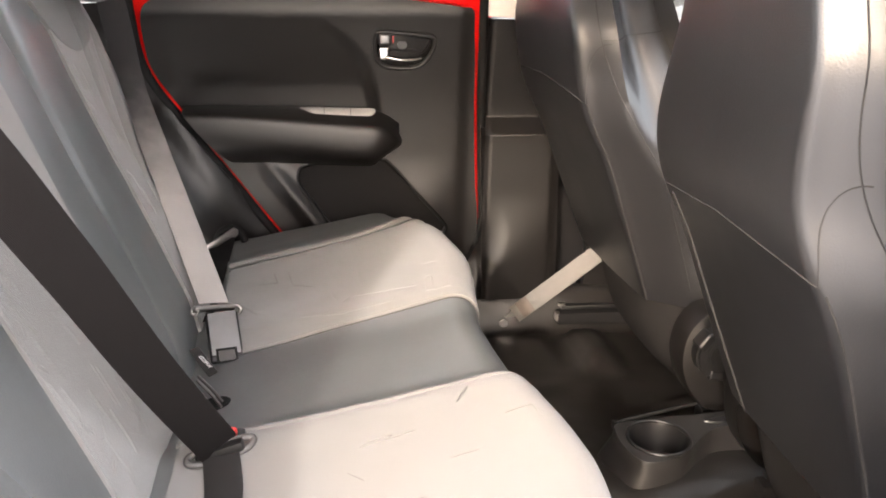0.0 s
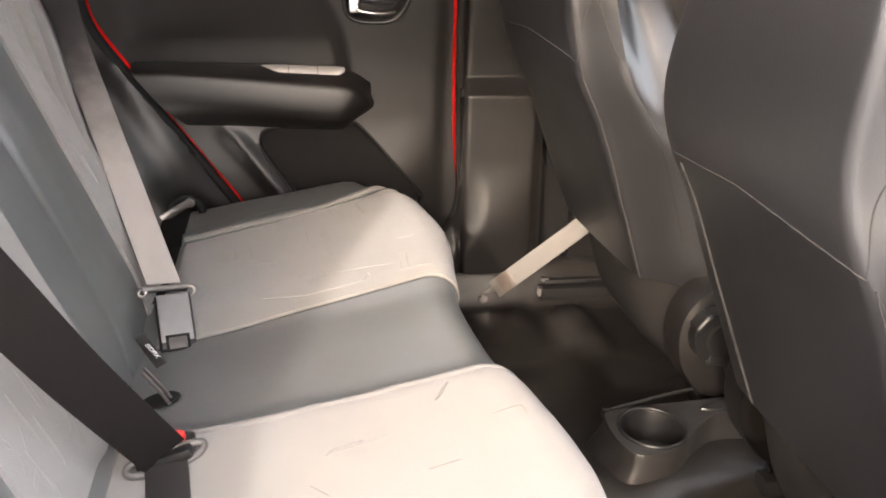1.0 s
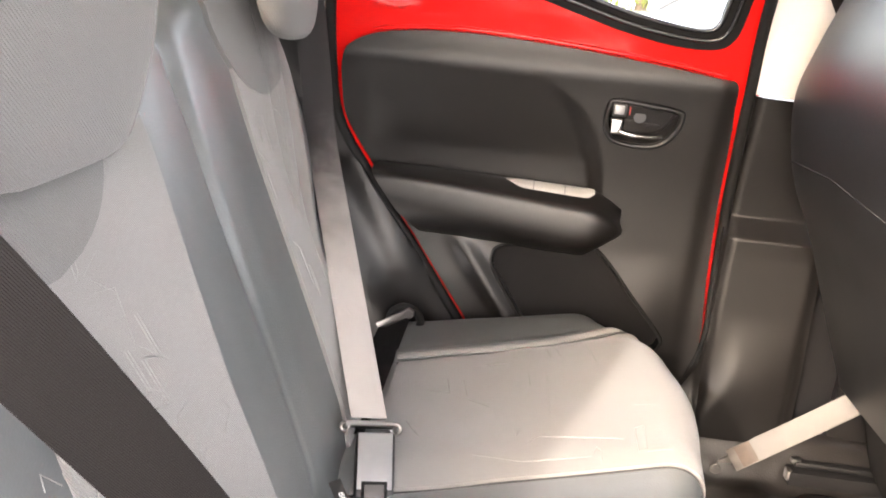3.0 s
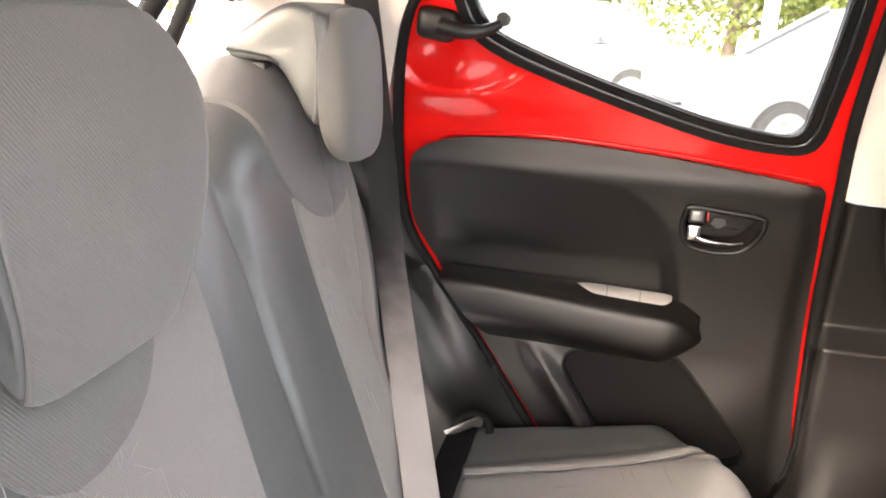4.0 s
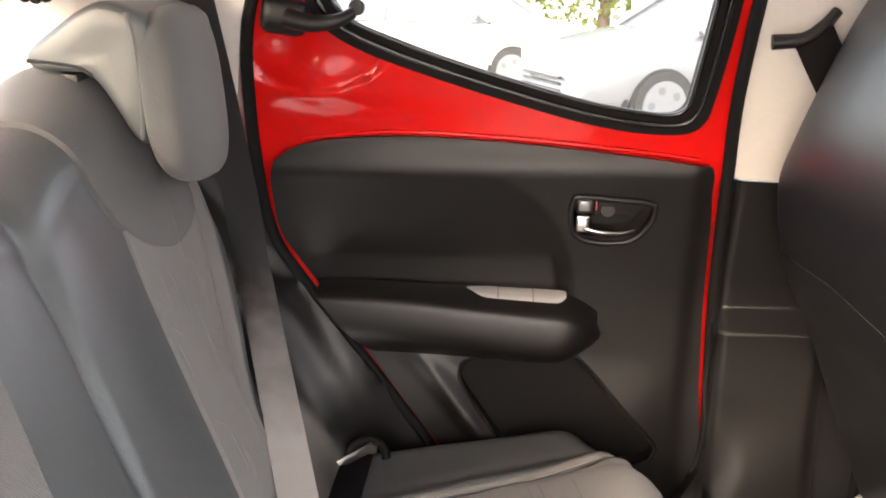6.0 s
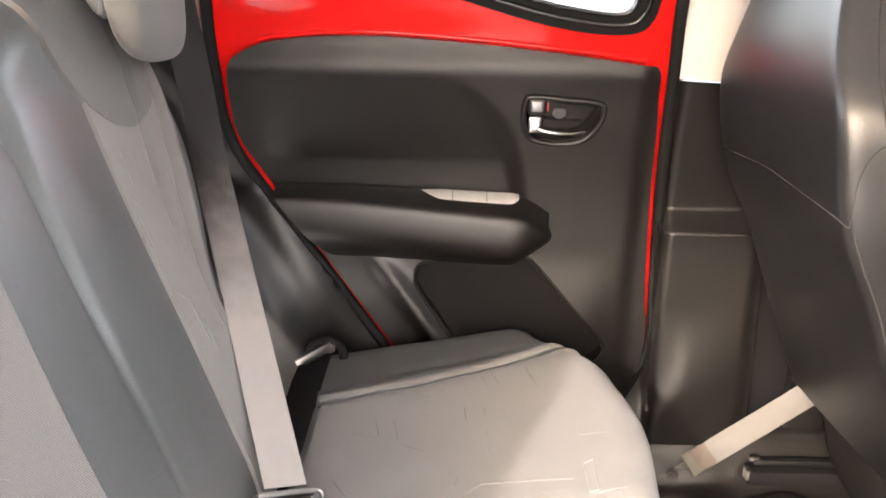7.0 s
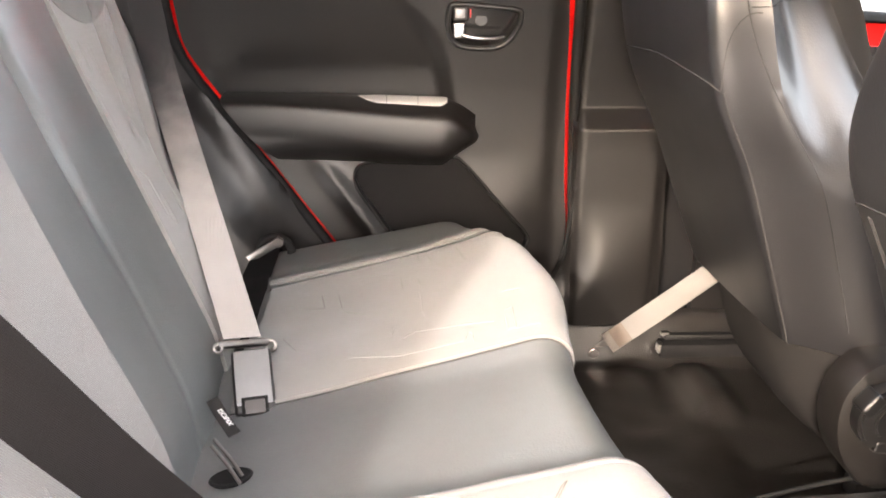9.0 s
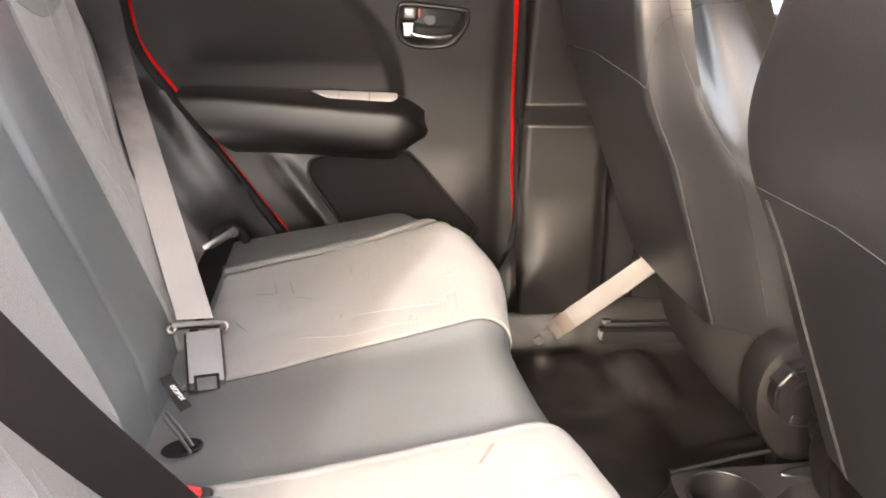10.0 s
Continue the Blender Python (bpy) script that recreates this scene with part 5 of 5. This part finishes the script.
def build_front_belt():
    belt = empty("front_seat_belt", (0.46, 0.60, 0.36), "pale front seat belt bolted to the floor by the sill", "seat belt")
    path = spline([(0.466, 0.590, 0.370), (0.50, 0.591, 0.3955), (0.56, 0.593, 0.4405), (0.60, 0.595, 0.4705), (0.66, 0.599, 0.5155), (0.74, 0.604, 0.5755)], 8)
    part("lap_webbing", ribbon(path, (-0.52, 0.46, 0.69), 0.038), WEB_GREY, belt, "pale webbing")
    part("sewn_patch", ribbon(path[3:9], (-0.52, 0.46, 0.69), 0.036, 0.004), material("sewn brown webbing", (0.15, 0.125, 0.105), 0.8, var=0.3, scale=60, bump=0.6, bump_scale=600), belt, "brown sewn patch")
    part("anchor_plate", box((0.030, 0.006, 0.020), (0.462, 0.599, 0.362), 0.003, Matrix.Rotation(radians(-35), 4, "Y")), STEEL, belt)
    part("bolt", disc(0.011, 0.014, (0.443, 0.594, 0.351), Matrix.Rotation(radians(90), 4, "X"), 6, 0.0015), CHROME, belt, "steel bolt")
    part("washer", disc(0.015, 0.004, (0.443, 0.602, 0.351), Matrix.Rotation(radians(90), 4, "X"), 24, 0.001), STEEL, belt)
    # guide on the pillar
    guide = empty("belt_guide", (0.44, 0.535, 1.17), "black belt guide on the pale pillar", "belt guide")
    part("loop", tube(spline([(0.392, 0.512, 1.169), (0.426, 0.508, 1.173), (0.447, 0.508, 1.188), (0.462, 0.512, 1.205)], 8), lambda t: 0.0095 - 0.003 * t, 10), SMOOTH, guide)
    part("webbing", ribbon(spline([(0.436, 0.505, 1.178), (0.452, 0.503, 1.148), (0.480, 0.500, 1.098), (0.53, 0.498, 1.00)], 6), (0.86, 0.0, 0.50), 0.047), WEB_DARK, guide, "black webbing")


def build_front_end():
    # front door on the far side, and plain closures ahead
    door = empty("front_door", (0.95, 0.66, 0.40), "closed red front door with black lining and clear window", "car door")
    out = [(0.66, 0.44), (1.25, 0.44), (1.30, 0.70), (1.28, 0.97), (1.05, 1.22), (0.90, 1.345), (0.62, 1.36), (0.62, 1.0)]
    hole = [(0.66, 0.950), (1.20, 0.920), (1.02, 1.19), (0.88, 1.31), (0.66, 1.32)]
    part("door_panel", sheet(out, [hole], lambda x, z: side_y(x, z) + 0.004, 0.035, span(0.65, 1.25, 10), span(0.5, 1.3, 10)), RED, door, "glossy red painted metal")
    part("door_lining", sheet([(0.63, 0.40), (1.22, 0.40), (1.26, 0.87), (0.63, 0.905)], [], lambda x, z: side_y(x, z) - 0.02, 0.02, span(0.7, 1.2, 6), span(0.5, 0.9, 6)), PLASTIC, door)
    pane = part("pane", sheet(hole, [], lambda x, z: side_y(x, z) + 0.016, 0.003), PANE, door, smooth=0)
    pane.visible_shadow = False
    seal = [((x, side_y(x, z) - 0.004, z)) for x, z in hole]
    part("window_seal", tube(seal, 0.012, 8, closed=True), RUBBER, door)
    dash = bmesh.new()
    prof = [(1.30, 0.30), (1.22, 0.45), (1.10, 0.55), (1.06, 0.72), (1.10, 0.86), (1.22, 0.93), (1.45, 0.95), (1.45, 0.30)]
    vs = lattice(dash, [[(x, y, z) for x, z in prof] for y in span(-0.66, 0.66, 12)], close_u=True)
    dash.faces.new(vs[0])
    dash.faces.new(vs[-1])
    top("dashboard", dash, PLASTIC, "plain black dashboard closing the cabin", "dashboard")
    screen = bmesh.new()
    lattice(screen, [[(lerp(1.42, 0.94, t), y, lerp(0.95, 1.385, t)) for y in (-0.6, 0.6)] for t in (0, 1)])
    ret = bmesh.ops.extrude_face_region(screen, geom=screen.faces[:], use_keep_orig=True)
    for g in ret["geom"]:
        if isinstance(g, bmesh.types.BMVert):
            g.co.x += 0.005
    ob = top("windscreen", screen, PANE, "clear sloping windscreen", "windscreen", kind="structure", smooth=0)
    ob.visible_shadow = False
    both("front_pillar", lambda: tube([(1.42, 0.62, 0.93), (0.92, 0.52, 1.37)], 0.03, 8), SMOOTH, "black windscreen pillar", category="pillar")


# ---------- outside ----------
def build_ground():
    bm = bmesh.new()
    rows = [[(x, y, 0.0) for y in (-300, -60, -12, 0, 12, 60, 300)] for x in (-300, -60, -12, 0, 12, 60, 300)]
    lattice(bm, rows)
    top("ground", bm, ASPHALT, "pale concrete car park", "ground", kind="structure")


def parked_car(at, heading, paint, label, left=False):
    """A parked hatchback; its front axle's near wheel lies at the given place."""
    car = empty("parked_car", (at[0], at[1], 0), label, "car", "parked cars")
    ax = math.atan2(heading[1], heading[0])
    m = Matrix.Translation((at[0], at[1], 0)) @ Matrix.Rotation(ax, 4, "Z") @ Matrix.Translation((0, -1.44 if left else 0, 0))
    def put(bm):
        bmesh.ops.transform(bm, matrix=m, verts=bm.verts)
        return bm
    # local axes: x ahead, y to its left; the front right wheel at the origin
    zs = (-3.35, -3.25, -2.6, -0.4, 0.35, 0.70, 0.78)
    hi = (0.60, 0.86, 0.92, 0.94, 0.82, 0.62, 0.45)
    rows = []
    for x in span(-3.35, 0.78, 40):
        h, lo = curve(x, zs, hi), 0.22
        w = 0.84 - 0.10 * step(0.3, 0.78, x) - 0.06 * step(-2.9, -3.35, x)
        ring_ = []
        for i in range(24):
            a = 2 * math.pi * i / 24
            c, s = math.cos(a), math.sin(a)
            ring_.append((x, 0.72 + math.copysign(abs(c) ** 0.35, c) * w, (h + lo) / 2 + math.copysign(abs(s) ** 0.5, s) * (h - lo) / 2))
        rows.append(ring_)
    bm = bmesh.new()
    vs = lattice(bm, rows, close_u=True)
    bm.faces.new(vs[0])
    bm.faces.new(vs[-1])
    body = part("body", put(bm), paint, car)
    def house(w0, h0, x0, x1, x2, x3, mat, name, dz):
        b = bmesh.new()
        rr = []
        for t in span(0, 1, 8):
            z = lerp(0.88, h0, t)
            k = w0 * (1 - 0.18 * t)
            xa, xb = lerp(x0, x1, t), lerp(x3, x2, t)
            rr.append([(xa, 0.72 - k, z), (xb, 0.72 - k, z), (xb + 0.05, 0.72, z), (xb, 0.72 + k, z), (xa, 0.72 + k, z), (xa - 0.05, 0.72, z)])
        v = lattice(b, rr, close_u=True)
        b.faces.new(v[-1])
        return part(name, put(b), mat, car)
    house(0.78, 1.40, -3.25, -2.75, -1.2, -0.35, CARGLASS, "window_band", 0)
    b = bmesh.new()
    lattice(b, [[(x, 0.72 + y, 1.44 - 0.05 * (y / 0.65) ** 2 - 0.06 * ((x + 1.95) / 0.8) ** 2) for y in span(-0.65, 0.65, 8)] for x in span(-2.85, -1.1, 8)])
    ret = bmesh.ops.extrude_face_region(b, geom=b.faces[:], use_keep_orig=True)
    for g in ret["geom"]:
        if isinstance(g, bmesh.types.BMVert):
            g.co.z -= 0.06
    part("roof", put(b), paint, car)
    for x0, z0, x1, z1 in ((-0.35, 0.90, -1.15, 1.40), (-3.2, 0.90, -2.8, 1.40), (-1.95, 0.90, -1.98, 1.42)):
        for s in (-1, 1):
            part("pillar", put(tube([(x0, 0.72 + s * 0.79, z0), (x1, 0.72 + s * 0.645, z1)], 0.035, 6)), paint, car)
    t90 = Matrix.Rotation(radians(90), 4, "X")
    for x in (0.0, -2.5):
        for y in (-0.06, 1.50):
            w = part("wheel", put(disc(0.31, 0.19, (x, y, 0.31), t90, 32, 0.03)), TYRE, car, "black tyre with a pale rim")
            s = -1 if y < 0 else 1
            part("rim", put(disc(0.21, 0.02, (x, y + s * 0.092, 0.31), t90, 28, 0.006)), CARSILVER, w)
            for k in range(5):
                a = 2 * math.pi * k / 5
                part("rim_hole", put(disc(0.035, 0.02, (x + 0.13 * math.cos(a), y + s * 0.096, 0.31 + 0.13 * math.sin(a)), t90, 12, 0)), CARGREY, w)
            part("wheel_arch", put(ring(0.345, 0.03, (x, y + s * 0.02 + (0.0), 0.33), t90, 32, 6)), SMOOTH, car)
    for i in range(4):
        part("grille_bar", put(box((0.05, 0.95 - 0.05 * i, 0.022), (0.77, 0.72, 0.36 + 0.055 * i), 0.006)), PIANO, car)
    for s in (-1, 1):
        part("headlight", put(box((0.20, 0.30, 0.14), (0.60, 0.72 + s * 0.56, 0.66), 0.05, seg=3)), SILVER, car)
        part("door_mirror", put(box((0.12, 0.20, 0.13), (-0.55, 0.72 + s * 0.95, 0.98), 0.04, seg=3)), paint, car)


def tree(at, h, seed):
    rnd = random.Random(seed)
    t = empty("tree", (at[0], at[1], 0), "broad green leafy tree at the edge of the car park", "tree", "trees")
    base = Vector((at[0], at[1], 0))
    bm = tube([base, base + Vector((0.1, 0, h * 0.3)), base + Vector((rnd.uniform(-0.3, 0.3), 0, h * 0.8))], lambda k: 0.20 - 0.15 * k, 8)
    tips = []
    for i in range(9):
        a = rnd.uniform(0, 6.28)
        s = base + Vector((0, 0, h * rnd.uniform(0.18, 0.6)))
        e = s + Vector((math.cos(a) * rnd.uniform(1.2, 2.4), math.sin(a) * rnd.uniform(1.0, 2.0), rnd.uniform(0.4, 1.8)))
        tube([s, s.lerp(e, 0.5) + Vector((0, 0, 0.2)), e], lambda k: 0.07 - 0.055 * k, 5, bm=bm)
        tips.append(e)
    part("trunk", bm, BARK, t)
    vs, fs = [], []
    for i in range(9000):
        if rnd.random() < 0.8:
            c = rnd.choice(tips) + Vector((rnd.gauss(0, 0.62), rnd.gauss(0, 0.5), rnd.gauss(0, 0.62)))
        else:
            c = base + Vector((rnd.gauss(0, 1.6), rnd.gauss(0, 1.0), rnd.uniform(0.4, h)))
        a = Vector((rnd.uniform(-1, 1), rnd.uniform(-1, 1), rnd.uniform(-1, 1))).normalized()
        b = a.cross(Vector((rnd.uniform(-1, 1), rnd.uniform(-1, 1), rnd.uniform(-1, 1)))).normalized()
        k = len(vs)
        sz = rnd.uniform(0.07, 0.13)
        vs += [c - a * sz, c + b * sz * 0.6, c + a * sz, c - b * sz * 0.6]
        fs.append((k, k + 1, k + 2, k + 3))
    me = bpy.data.meshes.new("crown")
    me.from_pydata([v - base for v in vs], [], fs)
    me.materials.append(LEAF)
    ob = new("crown", me)
    ob.parent = t
    tagged(ob, "loose green foliage")


def build_outside():
    build_ground()
    parked_car((0.17, 10.0), (0.90, -0.44), CARWHITE, "white parked hatchback facing the lane")
    parked_car((1.35, 6.9), (-0.93, -0.36), CARSILVER, "silver parked hatchback close to the window", True)
    parked_car((-4.9, 12.4), (0.90, -0.44), CARSILVER, "silver parked hatchback in the row")
    parked_car((5.6, 11.0), (0.90, -0.44), CARWHITE, "white parked hatchback in the row")
    rnd = random.Random(4)
    for i in range(2, 11):
        tree((-17 + 3.3 * i + rnd.uniform(-0.6, 0.6), 23 + rnd.uniform(-1.5, 2.5)), rnd.uniform(4.6, 6.2), 20 + i)
    for i, x in enumerate((-9.5, -6.2, -3.4, -0.2, 2.9)):
        post = empty("lamp_post", (x, 19.0, 0), "slim white painted post", "post", "posts")
        part("shaft", tube([(x, 19, 0), (x, 19, 6)], 0.16 if i != 3 else 0.07, 12), POST, post)
        part("base_plate", box((0.5, 0.5, 0.06), (x, 19, 0.03), 0.01), POST, post)


build_floor()
build_roof()
build_side_linings()
build_rear_end()
build_door()
build_bench()
winged_restraint(0.319, "grey vinyl head restraint with a mesh cloth pad on the bench")
head_restraint(-0.205, -0.004, 0.002, "grey head restraint with a mesh cloth face beside the open door", 1.38)
build_belts()
front_seat(0.375, -0.012, "black leatherette front passenger seat seen from behind", -1)
front_seat(-0.240, 0.004, "black leatherette front driver seat with pale seams", 1)
build_console()
build_front_belt()
build_front_end()
build_outside()
